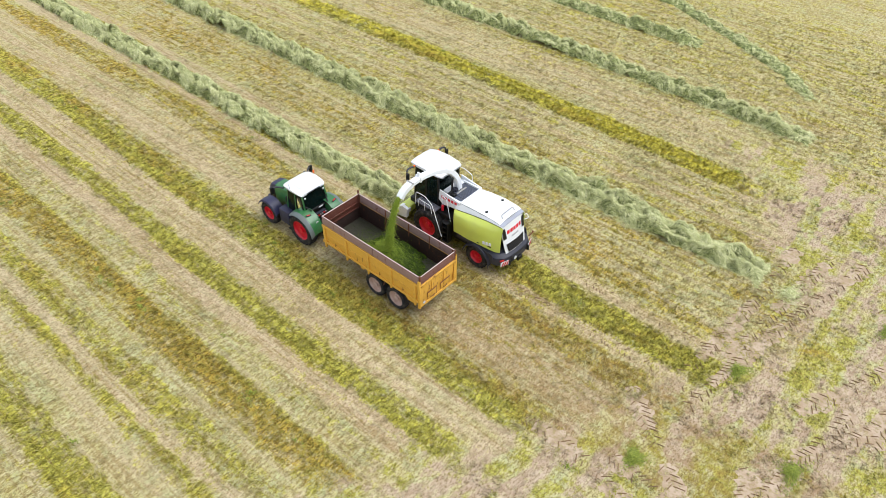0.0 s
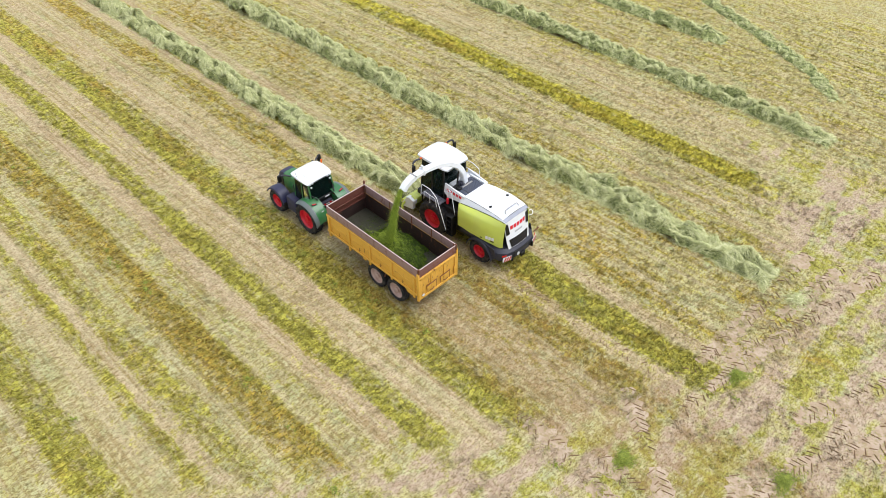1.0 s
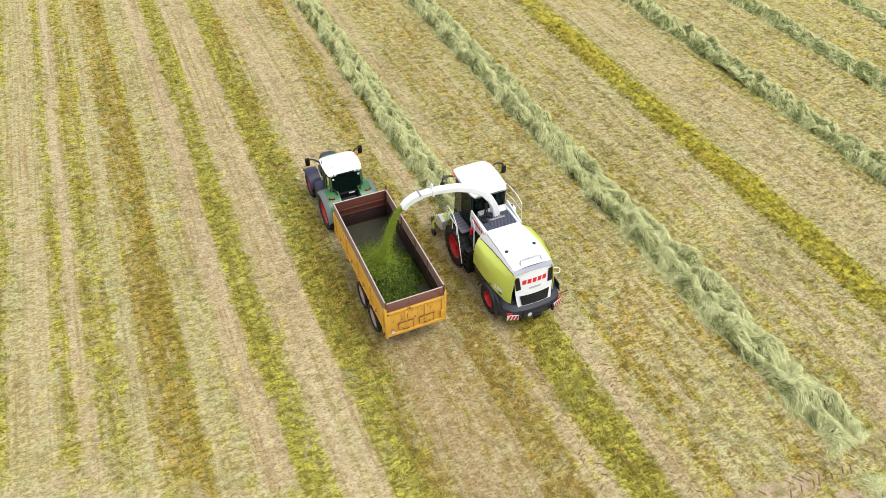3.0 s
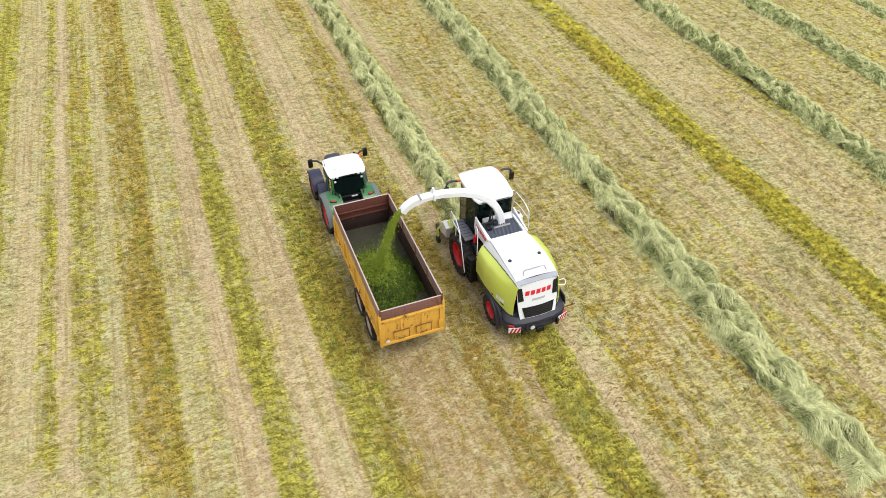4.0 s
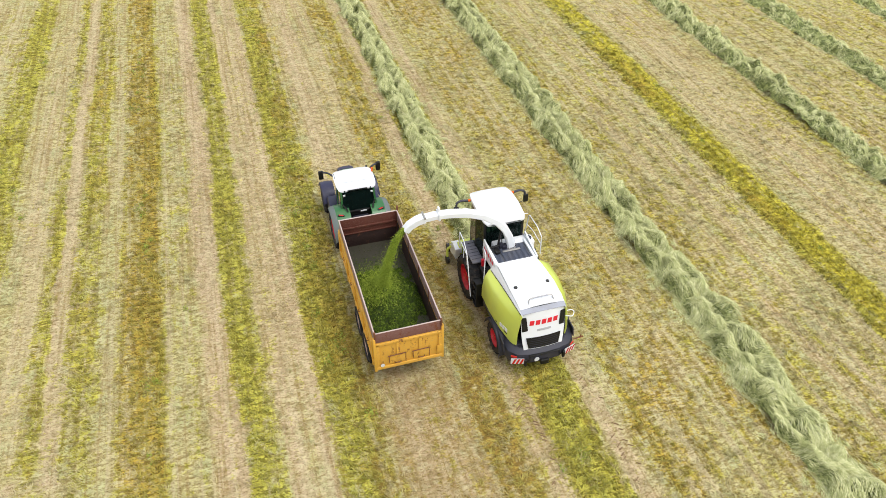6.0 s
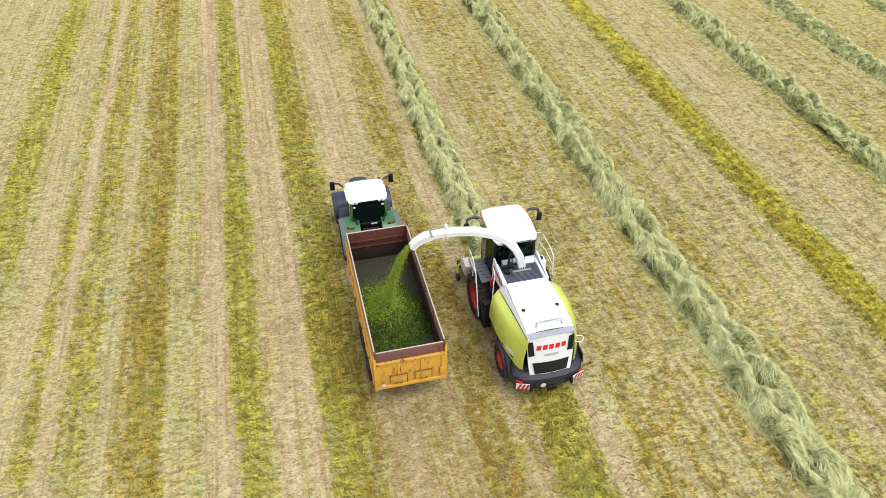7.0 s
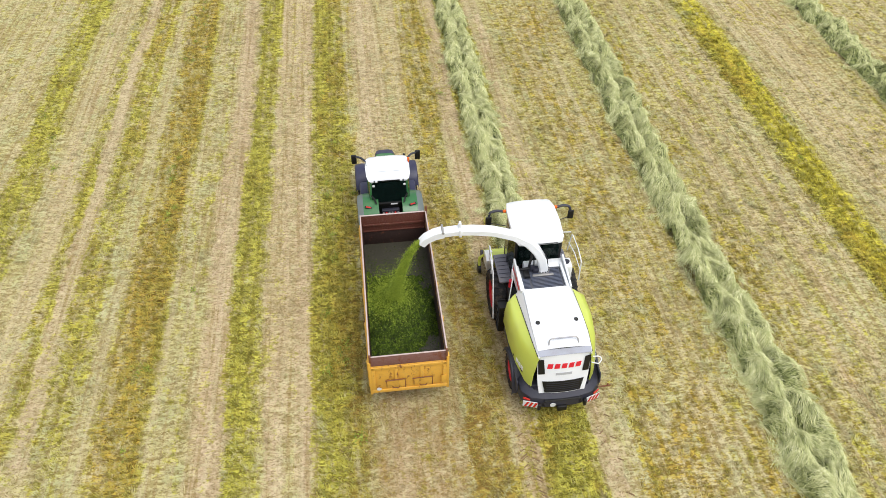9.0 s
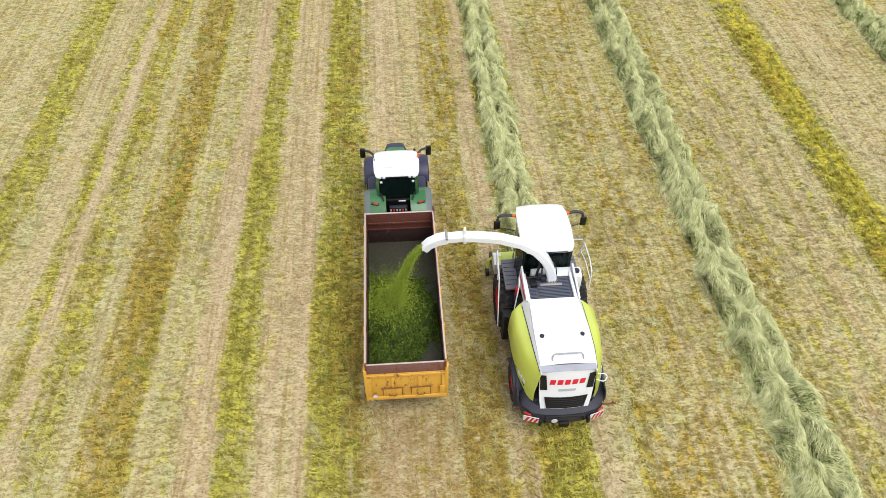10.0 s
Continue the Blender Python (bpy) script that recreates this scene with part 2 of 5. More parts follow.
    # ground run over by the machines, brown and crushed, with their shade painted in
    trod_shade = m.math("MULTIPLY", m.step(y, 8.0, 3.5), m.step(m.math("ABSOLUTE", m.math("SUBTRACT", x2, 0.7)), 3.1, 2.1))
    trod_shade = m.math("MULTIPLY", trod_shade, m.step(m.math("ADD", m.math("MULTIPLY", fine, 0.6), m.math("MULTIPLY", mid, 0.4)), 0.38, 0.62, 0.1, 0.6))
    col = m.mix(trod_shade, col, lin(132, 104, 58))
    pale = m.step(m.noise(5.2, 2, m.scaled(0.5, 1, 1, 24), 0.6, 0.6), 0.54, 0.64, 0.0, 0.42)
    col = m.mix(pale, col, m.mix(gmask, lin(200, 191, 150), lin(186, 180, 84)))
    return col, grain, fine, gmask


def ground_mat():
    m = Mat("stubble_field", 0.95)
    col, grain, fine, g = field_colours(m)
    dark = m.step(m.noise(12, 2, m.scaled(0.6, 1, 1, 12), 0.7), 0.46, 0.64, 0.0, 0.6)
    col = m.mix(dark, col, lin(110, 90, 46))
    m.bump(m.math("ADD", grain, m.math("MULTIPLY", m.noise(26, 2), 0.3)), 0.07, 0.6)
    m.b.inputs["Specular IOR Level"].default_value = 0.15
    return m.colour(col)


def stubble_mat():
    m = Mat("cut_grass_blades", 0.8)
    col, grain, fine, g = field_colours(m)
    r = m.island()
    tone = m.ramp(r, [(0, lin(110, 94, 46)), (0.4, lin(164, 152, 88)), (1, lin(208, 198, 150))])
    col = m.mix(0.16, col, tone)
    gtone = m.ramp(r, [(0, lin(96, 94, 20)), (0.4, lin(150, 146, 40)), (0.8, lin(186, 182, 78)), (1, lin(126, 152, 60))])
    m.b.inputs["Specular IOR Level"].default_value = 0.2
    return m.colour(m.mix(m.math("MULTIPLY", g, 0.26), col, gtone))


def hay_mat():
    m = Mat("mown_grass", 0.75)
    r = m.island()
    big = m.noise(2.4, 4)
    tone = m.ramp(r, [(0, lin(148, 156, 92)), (0.35, lin(196, 199, 138)), (0.7, lin(221, 221, 166)), (1, lin(238, 236, 192))])
    m.b.inputs["Specular IOR Level"].default_value = 0.25
    return m.colour(m.mix(m.math("MULTIPLY", m.step(big, 0.45, 0.62), 0.4), tone, lin(156, 163, 102)))


def hay_core_mat():
    m = Mat("packed_hay", 0.85)
    n1, n2 = m.noise(9, 5, m.scaled(1, 0.5, 1), 0.7), m.noise(2.0, 3)
    m.bump(n1, 0.05, 0.9)
    return m.colour(m.mix(m.step(n1, 0.4, 0.62), lin(90, 100, 52), m.mix(n2, lin(138, 146, 82), lin(174, 180, 116))))


def soil_mat():
    m = Mat("shaded_pressed_soil", 0.95)
    m.bump(m.noise(20, 4), 0.02, 0.6)
    # dark tone in place of the shade in the pressed marks
    return m.colour(m.mix(m.noise(3, 4), lin(112, 88, 62), lin(146, 120, 88)))


def chop_mat():
    m = Mat("chopped_grass", 0.8)
    r = m.island()
    # dark flake tones and clumps carry the shade within the heap
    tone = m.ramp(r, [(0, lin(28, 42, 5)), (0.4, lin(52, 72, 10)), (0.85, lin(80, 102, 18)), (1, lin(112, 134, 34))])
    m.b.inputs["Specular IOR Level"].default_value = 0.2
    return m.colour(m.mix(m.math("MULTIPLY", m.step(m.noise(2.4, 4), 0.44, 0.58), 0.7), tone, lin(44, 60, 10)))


def heap_mat():
    m = Mat("packed_chopped_grass", 0.85)
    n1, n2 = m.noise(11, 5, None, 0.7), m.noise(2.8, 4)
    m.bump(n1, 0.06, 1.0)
    # hollows of the bump are coloured near-black in place of shade
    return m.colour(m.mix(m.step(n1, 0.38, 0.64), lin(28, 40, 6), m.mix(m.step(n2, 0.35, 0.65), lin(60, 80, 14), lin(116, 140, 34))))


M["heap"] = heap_mat()


def spray_mat():
    m = Mat("flying_chopped_grass", 0.8)
    r = m.island()
    return m.colour(m.ramp(r, [(0, lin(88, 108, 16)), (0.4, lin(120, 140, 28)), (0.85, lin(148, 166, 44)), (1, lin(172, 184, 66))]))


def rut_mat():
    m = Mat("rolled_pale_soil", 0.95)
    n1, n2 = m.noise(1.6, 4), m.noise(8, 4, m.scaled(1, 0.7, 1), 0.65)
    m.bump(m.noise(16, 4), 0.03, 0.7)
    m.b.inputs["Specular IOR Level"].default_value = 0.15
    col = m.mix(m.step(n1, 0.38, 0.62), lin(188, 168, 146), lin(170, 148, 122))
    return m.colour(m.mix(m.step(n2, 0.5, 0.62, 0.0, 0.7), col, lin(152, 138, 92)))


M["hay_core"], M["soil"], M["rut"] = hay_core_mat(), soil_mat(), rut_mat()


def weed_mat():
    m = Mat("green_weed_leaf", 0.6)
    return m.colour(m.ramp(m.island(), [(0, lin(94, 110, 18)), (0.5, lin(126, 138, 34)), (1, lin(158, 166, 58))]))


M["weed"] = weed_mat()
M["ground"], M["stubble"], M["hay"], M["chop"], M["spray"] = ground_mat(), stubble_mat(), hay_mat(), chop_mat(), spray_mat()


# ---- shape helpers ----
def finish(name, bm, material, smooth=35):
    bmesh.ops.recalc_face_normals(bm, faces=bm.faces)
    me = bpy.data.meshes.new(name)
    bm.to_mesh(me)
    bm.free()
    me.materials.append(M[material])
    if smooth:
        me.shade_smooth()
        me.set_sharp_from_angle(angle=radians(smooth))
    return me


def part(name, bm, material, parent, label="", smooth=35):
    ob = new(name, finish(name, bm, material, smooth))
    ob.parent = parent
    return tagged(ob, label)


def thing(name, m, label, category, group=""):
    ob = new(name)
    ob.matrix_world = m
    return tagged(ob, label, category, group)


def box(bm, x0, x1, y0, y1, z0, z1, bev=0.02, seg=2, m=None):
    r = bmesh.ops.create_cube(bm, size=1)
    vs = r["verts"]
    bmesh.ops.scale(bm, vec=(x1 - x0, y1 - y0, z1 - z0), verts=vs)
    bmesh.ops.translate(bm, vec=((x0 + x1) / 2, (y0 + y1) / 2, (z0 + z1) / 2), verts=vs)
    if m is not None:
        bmesh.ops.transform(bm, matrix=m, verts=vs)
    if bev:
        es = list({e for v in vs for e in v.link_edges})
        bmesh.ops.bevel(bm, geom=es, offset=bev, segments=seg, affect="EDGES", profile=0.5)
    return bm


def boxes(*rows, bev=0.02):
    bm = bmesh.new()
    for r in rows:
        box(bm, *r, bev=bev)
    return bm


def rod(bm, a, b, r, seg=10, r2=None):
    a, b = Vector(a), Vector(b)
    d = b - a
    res = bmesh.ops.create_cone(bm, cap_ends=True, segments=seg, radius1=r, radius2=r if r2 is None else r2, depth=d.length)
    bmesh.ops.transform(bm, matrix=Matrix.Translation((a + b) / 2) @ d.to_track_quat("Z", "Y").to_matrix().to_4x4(), verts=res["verts"])
    return bm


def rounded(points, r=0.08, n=3):
    """Points of a line with its corners rounded off."""
    pts = [Vector(p) for p in points]
    out = [pts[0]]
    for a, b, c in zip(pts, pts[1:], pts[2:]):
        u, w = (a - b), (c - b)
        d = min(r, u.length * 0.45, w.length * 0.45)
        p, q = b + u.normalized() * d, b + w.normalized() * d
        for k in range(n + 1):
            s = k / n
            out.append(p * (1 - s) ** 2 + b * 2 * s * (1 - s) + q * s * s)
    out.append(pts[-1])
    return out


def tube(bm, points, r=0.02, seg=6, bend=0.1):
    pts = rounded(points, bend) if len(points) > 2 else [Vector(p) for p in points]
    rings = []
    up = Vector((0.13, 0.31, 0.94)).normalized()
    for i, p in enumerate(pts):
        d = (pts[min(i + 1, len(pts) - 1)] - pts[max(i - 1, 0)]).normalized()
        a = d.cross(up)
        a = (a if a.length > 0.05 else d.cross(Vector((1, 0, 0)))).normalized()
        b = d.cross(a)
        rings.append([bm.verts.new(p + (a * math.cos(2 * math.pi * k / seg) + b * math.sin(2 * math.pi * k / seg)) * r) for k in range(seg)])
    skin(bm, rings)
    return bm


def skin(bm, rings, closed=True, caps=True):
    n = len(rings[0])
    for p, q in zip(rings, rings[1:]):
        for k in range(n if closed else n - 1):
            bm.faces.new((p[k], p[(k + 1) % n], q[(k + 1) % n], q[k]))
    if caps and closed:
        bm.faces.new(rings[0][::-1])
        bm.faces.new(rings[-1])


def loft(sections, closed=True, caps=True, bm=None):
    """Skin through sections, each a list of as many points."""
    bm = bm or bmesh.new()
    skin(bm, [[bm.verts.new(p) for p in s] for s in sections], closed, caps)
    return bm


def shell(sections, thick):
    """An open sheet through sections, with a thickness."""
    bm = bmesh.new()
    skin(bm, [[bm.verts.new(p) for p in s] for s in sections], False, False)
    bmesh.ops.recalc_face_normals(bm, faces=bm.faces)
    bmesh.ops.solidify(bm, geom=bm.faces[:], thickness=thick)
    return bm


def lathe(profile, seg=36, axis="X", bm=None):
    """Turn a closed profile of (along the axle, radius) round the axle."""
    bm = bm or bmesh.new()
    rings = []
    for k in range(seg):
        a = 2 * math.pi * k / seg
        rings.append([bm.verts.new((u, r * math.cos(a), r * math.sin(a))) for u, r in profile])
    rings.append(rings[0])
    for p, q in zip(rings, rings[1:]):
        for k in range(len(profile)):
            k2 = (k + 1) % len(profile)
            bm.faces.new((p[k], p[k2], q[k2], q[k]))
    return bm


def wheel(parent, place, r, w, rim_r, rim, hub, lugs=20, lug_h=0.035, side=-1):
    """A wheel on its axle along x; side is where its outer face looks."""
    hw, rr = w / 2, r - lug_h
    t = part("wheel", lathe([(-hw * .78, rim_r), (-hw, rim_r + (rr - rim_r) * .45), (-hw * .97, rr - .09), (-hw * .82, rr - .02), (-hw * .3, rr), (hw * .3, rr), (hw * .82, rr - .02), (hw * .97, rr - .09), (hw, rim_r + (rr - rim_r) * .45), (hw * .78, rim_r)], 40), "rubber", parent)
    bm = bmesh.new()
    for k in range(lugs):
        for s in (-1, 1):
            a0 = 2 * math.pi * (k + (0.25 if s > 0 else 0.0)) / lugs
            pts = []
            for u, da, rad in ((0.02, 0.10, r), (hw * .6, 0.02, r - .004), (hw * .98, -0.06, r - .08)):
                for dd in (-0.035, 0.035):
                    for rr2 in (rr - 0.12, rad):
                        a = a0 + da + dd
                        pts.append((u * s, rr2 * math.cos(a), rr2 * math.sin(a)))
            vs = [bm.verts.new(p) for p in pts]
            for i in (0, 4):
                b0, b1, b2, b3 = i, i + 1, i + 2, i + 3
                for f in ((b1, b3, b3 + 4, b1 + 4), (b0, b1, b1 + 4, b0 + 4), (b2, b2 + 4, b3 + 4, b3)):
                    bm.faces.new([vs[j] for j in f])
            bm.faces.new([vs[j] for j in (8, 9, 11, 10)])
            bm.faces.new([vs[j] for j in (0, 2, 3, 1)])
    part("tread", bm, "rubber", t, smooth=0)
    o = hw * .80 * side
    part("rim", lathe([(o, rim_r + .01), (o - .05 * side, rim_r - .03), (o - .16 * side, rim_r - .06), (o - .2 * side, rim_r * .45), (o - .12 * side, rim_r * .42), (o - .10 * side, 0.02), (o - .26 * side, 0.02), (-o, rim_r - .05), (-o, rim_r + .01)], 32), rim, t)
    bm = rod(bmesh.new(), (o - .13 * side, 0, 0), (o - .02 * side, 0, 0), rim_r * .3, 16)
    for k in range(8):
        a = 2 * math.pi * k / 8
        rod(bm, (o - .22 * side, rim_r * .6 * math.cos(a), rim_r * .6 * math.sin(a)), (o - .17 * side, rim_r * .6 * math.cos(a), rim_r * .6 * math.sin(a)), .025, 6)
    part("hub", bm, hub, t)
    t.matrix_local = Matrix.Translation(place)


# ---- the field ----
def ground_height(x, y):
    return 0.035 * noise.noise((x * 0.35, y * 0.2, 0.0)) + 0.02 * noise.noise((x * 1.3, y * 0.7, 3.0))


def build_ground():
    bm = bmesh.new()
    xs = [-900, -300, -90] + [-40 + 1.0 * k for k in range(101)] + [130, 300, 900]
    ys = [-900, -300, -70] + [-35 + 1.0 * k for k in range(106)] + [140, 300, 900]
    grid = [[bm.verts.new((x, y, ground_height(x, y) if abs(x) < 70 and abs(y) < 80 else 0.0)) for x in xs] for y in ys]
    for p, q in zip(grid, grid[1:]):
        for k in range(len(xs) - 1):
            bm.faces.new((p[k], p[k + 1], q[k + 1], q[k]))
    ob = new("ground", finish("ground", bm, "ground", 180))
    return tagged(ob, "mown hay field with pale stubble and yellow-green strips", "field", kind="structure")


build_ground()
rng = np.random.default_rng(7)


def blades(name, base, yaw, lean, length, width, bend, material):
    """One mesh of many bent grass blades, five corners and two faces each."""
    n = len(base)
    d = np.stack([np.cos(yaw) * np.cos(lean), np.sin(yaw) * np.cos(lean), np.sin(lean)], 1)
    s = np.stack([-np.sin(yaw), np.cos(yaw), np.zeros(n)], 1) * (width / 2)[:, None]
    mid = base + d * (length * 0.55)[:, None]
    d2 = d.copy()
    d2[:, 2] -= bend
    tip = mid + d2 * (length * 0.45)[:, None]
    v = np.stack([base - s, base + s, mid + s, mid - s, tip], 1).reshape(-1, 3)
    me = bpy.data.meshes.new(name)
    o = np.arange(n) * 5
    idx = np.stack([o, o + 1, o + 2, o + 3, o + 3, o + 2, o + 4], 1).ravel()
    me.vertices.add(5 * n)
    me.vertices.foreach_set("co", v.astype(np.float32).ravel())
    me.loops.add(7 * n)
    me.loops.foreach_set("vertex_index", idx.astype(np.int32))
    me.polygons.add(2 * n)
    st = np.stack([np.arange(n) * 7, np.arange(n) * 7 + 4], 1).ravel()
    me.polygons.foreach_set("loop_start", st.astype(np.int32))
    me.update(calc_edges=True)
    me.materials.append(M[material])
    return me


def strip_value(x):
    """How much regrowth stands at a place across the field."""
    xs = [r[0] for r in STRIPS + STRIPS_EAST[1:]]
    vs = [r[1] for r in STRIPS + STRIPS_EAST[1:]]
    return np.interp(x, xs, vs)


def spikes(name, base, yaw, lean, length, width, material):
    """One mesh of many straight stalks, one thin face each."""
    n = len(base)
    d = np.stack([np.cos(yaw) * np.cos(lean), np.sin(yaw) * np.cos(lean), np.sin(lean)], 1) * length[:, None]
    s = np.stack([-np.sin(yaw), np.cos(yaw), np.zeros(n)], 1) * (width / 2)[:, None]
    v = np.stack([base - s, base + s, base + d], 1).reshape(-1, 3)
    me = bpy.data.meshes.new(name)
    me.vertices.add(3 * n)
    me.vertices.foreach_set("co", v.astype(np.float32).ravel())
    me.loops.add(3 * n)
    me.loops.foreach_set("vertex_index", np.arange(3 * n, dtype=np.int32))
    me.polygons.add(n)
    me.polygons.foreach_set("loop_start", np.arange(0, 3 * n, 3, dtype=np.int32))
    me.update(calc_edges=True)
    me.materials.append(M[material])
    return me


def build_stubble():
    """Cut stalks and regrowth in low tussocks, thicker and taller in the green strips."""
    n = 205000
    x, y = rng.uniform(-24, 44, n), rng.uniform(-20, 50, n)
    far = np.hypot(x - 1, y + 1)
    g = strip_value(x)
    keep = rng.random(n) < (0.42 + 0.58 * g) * np.clip(1.5 - far / 34, 0.14, 1) * np.where((y < np.maximum(-.59 * x - 9, .75 * x - 22)) & (x < 24), 0.45, 1.0)
    x, y, g = x[keep], y[keep], g[keep]
    per = 7
    k = len(x) * per
    turn = np.where(rng.random(len(x)) < 0.6, rng.normal(radians(170), 0.5, len(x)), rng.uniform(0, 2 * math.pi, len(x)))
    size = 0.7 + 0.6 * rng.random(len(x))
    x, y, g, turn, size = (np.repeat(v, per) for v in (x, y, g, turn, size))
    base = np.stack([x + rng.normal(0, 0.075, k) * size, y + rng.normal(0, 0.05, k) * size, np.zeros(k)], 1)
    lean = radians(8) + rng.random(k) * radians(30) + g * rng.random(k) * radians(34)
    length = (0.07 + 0.11 * rng.random(k)) * (1 + 0.5 * g) * size
    width = 0.026 + 0.036 * rng.random(k)
    yaw = turn + rng.normal(0, 0.55, k)
    ob = new("stubble", spikes("stubble", base, yaw, lean, length, width, "stubble"))
    tagged(ob, "short cut grass stubble and yellow-green regrowth", "stubble", kind="stuff")


build_stubble()


GRIDS = {}


def lumps(s, v, seed, cell):
    """Smooth random bumps over a plane, from -1 to 1."""
    g = GRIDS.setdefault(seed, np.random.default_rng(seed).uniform(-1, 1, (257, 257))) if seed not in GRIDS else GRIDS[seed]
    s, v = np.asarray(s) / cell + 40, np.asarray(v) / cell + 40
    i, j = np.floor(s).astype(int), np.floor(v).astype(int)
    a, b = s - i, v - j
    a, b = a * a * (3 - 2 * a), b * b * (3 - 2 * b)
    i, j = i % 256, j % 256
    return (g[i, j] * (1 - a) + g[i + 1, j] * a) * (1 - b) + (g[i, j + 1] * (1 - a) + g[i + 1, j + 1] * a) * b


def windrow(name_label, line, half, height, per_m, lobes=1, seed=1, thin_end=0.0):
    """A raked swath: a lumpy mound along a line of (x, y), covered with long curved stalks."""
    r = np.random.default_rng(seed)
    pts = np.array(line, float)
    seg = np.hypot(*np.diff(pts, axis=0).T)
    run = np.concatenate([[0], np.cumsum(seg)])
    total = run[-1]

    def at(s):
        return np.stack([np.interp(s, run, pts[:, 0]), np.interp(s, run, pts[:, 1])], -1)

    def way(s):
        d = at(s + 0.3) - at(s - 0.3)
        return d / np.maximum(np.hypot(d[..., 0], d[..., 1])[..., None], 1e-6)

    ph = r.uniform(0, 6.28, 8)

    knots = r.normal(0, 0.55, (9, int(total / 0.4) + 12))
    slow = r.normal(0, 0.45, (9, int(total / 1.7) + 12))

    def wave(s, k):
        return np.interp(s, np.arange(knots.shape[1]) * 0.4 - 2, knots[k]) * .8 + np.interp(s, np.arange(slow.shape[1]) * 1.7 - 5, slow[k])

    def profile(s, u):
        """Height of the mound, u across from -1 to 1."""
        taper = np.clip((s + 0.05) / max(thin_end, 0.8), 0, 1) ** 0.7 * np.clip((total - s + 0.05) / 0.8, 0, 1)
        uu = u + 0.10 * wave(s, 0)
        if lobes == 2:
            o = 0.12 * wave(s, 4)
            h = np.maximum(np.clip(1 - ((uu + .44 + o) / .53) ** 2, 0, 1) ** .75 * (.95 + .16 * wave(s, 2)), np.clip(1 - ((uu - .48 + o) / .49) ** 2, 0, 1) ** .75 * (.80 + .18 * wave(s, 6)))
        else:
            h = np.clip(1 - uu * uu, 0, 1) ** 0.75 * (0.9 + 0.18 * wave(s, 2))
        lump = 0.62 * lumps(s + u * 0.35, u * half * 1.2, seed, 0.52) + 0.22 * lumps(s, u * half * 1.3, seed + 50, 0.2)
        return np.maximum(h + lump * np.clip(h * 2.5, 0, 1), 0) * height * taper

    bm = bmesh.new()
    nu = 23
    rows = []
    for s in np.arange(0, total, 0.14):
        c, d = at(s), way(s)
        w = half * (1 + 0.14 * float(wave(s, 3)))
        us = np.linspace(-1, 1, nu)
        hs = profile(np.full(nu, s), us) * 0.86 - 0.04
        ring = [bm.verts.new((c[0] + d[1] * u * w, c[1] - d[0] * u * w, z)) for u, z in zip(us, hs)]
        rows.append(ring)
    skin(bm, rows, False, False)
    core = finish("windrow", bm, "hay_core", 180)
    ob = new("windrow", core)
    tagged(ob, name_label, "hay windrow", "raked hay windrows")
    # stalks lie combed over the lumps, turning from tuft to tuft
    tufts = int(total * per_m / 30)
    ts, tu = r.uniform(0, total, tufts), np.where(r.random(tufts) < .85, r.uniform(-1.02, 1.02, tufts), r.normal(0, .6, tufts))
    tyaw = 1.3 * lumps(ts, tu * half, seed + 90, 0.7) + r.normal(0, 0.3, tufts)
    own = r.integers(0, tufts, int(total * per_m))
    n = len(own)
    s = np.clip(ts[own] + r.normal(0, 0.09, n), 0.02, total - 0.02)
    u = tu[own] + r.normal(0, 0.09, n)
    c, d = at(s), way(s)
    w = half * (1 + 0.14 * wave(s, 3))
    p = c + np.stack([d[:, 1], -d[:, 0]], 1) * (u * w)[:, None]

    def top(s, u):
        return np.where(np.abs(u) < 1, profile(s, np.clip(u, -1, 1)), 0.0)
    z = np.maximum(top(s, u) * np.where(r.random(n) < .15, r.random(n), 1) + r.uniform(-0.03, 0.03, n), 0.01)
    rel = 0.5 * np.sin(s * 2.3 + u * 3 + ph[1]) + tyaw[own] + r.normal(0, 0.13, n) + np.where(r.random(n) < .08, math.pi, 0) + math.pi
    yaw = np.arctan2(d[:, 1], d[:, 0]) + rel
    length = 0.16 + 0.26 * r.random(n)
    ahead = top(s + 0.2 * np.cos(rel), u - 0.2 * np.sin(rel) / w)
    lean = np.clip(np.arctan2(ahead - top(s, u), 0.2), -0.7, 0.7) + r.normal(radians(9), radians(9), n)
    width = 0.007 + 0.008 * r.random(n)
    st = new("loose_hay", blades("loose_hay", np.stack([p[:, 0], p[:, 1], z + 0.01], 1), yaw, lean, length, width, 0.45, "hay"))
    st.parent = ob
    tagged(st, kind="stuff")
    return ob


windrow("raked grey-green hay windrow ahead of the forage harvester's pick-up", [(5.1, 6.6), (5.1, 20), (5.0, 35), (5.1, 58)], 0.80, 0.58, 2400, 2, 2)
windrow("long double-lobed windrow of grey-green mown hay", [(13.05, -10.9), (12.85, -5), (12.65, 10), (12.7, 30), (12.6, 58)], 0.88, 0.62, 2500, 2, 3, 1.6)
windrow("pale grey-green hay windrow lying on mown stubble", [(27.1, -8.0), (27.3, 5), (27.2, 25), (27.4, 52)], 0.78, 0.6, 1200, 2, 4, 3.0)
windrow("narrow hay windrow on the far side of the field", [(34.6, 3.5), (34.5, 12), (34.3, 30), (34.5, 50)], 0.82, 0.55, 600, 1, 5, 2.0)
windrow("curved thin hay windrow bending at the headland", [(32.0, -6.2), (34.4, -3.6), (36.2, -0.8), (38.5, 4.0), (40.5, 8.5), (41.6, 14), (41.9, 30), (42, 44)], 0.65, 0.3, 300, 1, 6, 5.0)


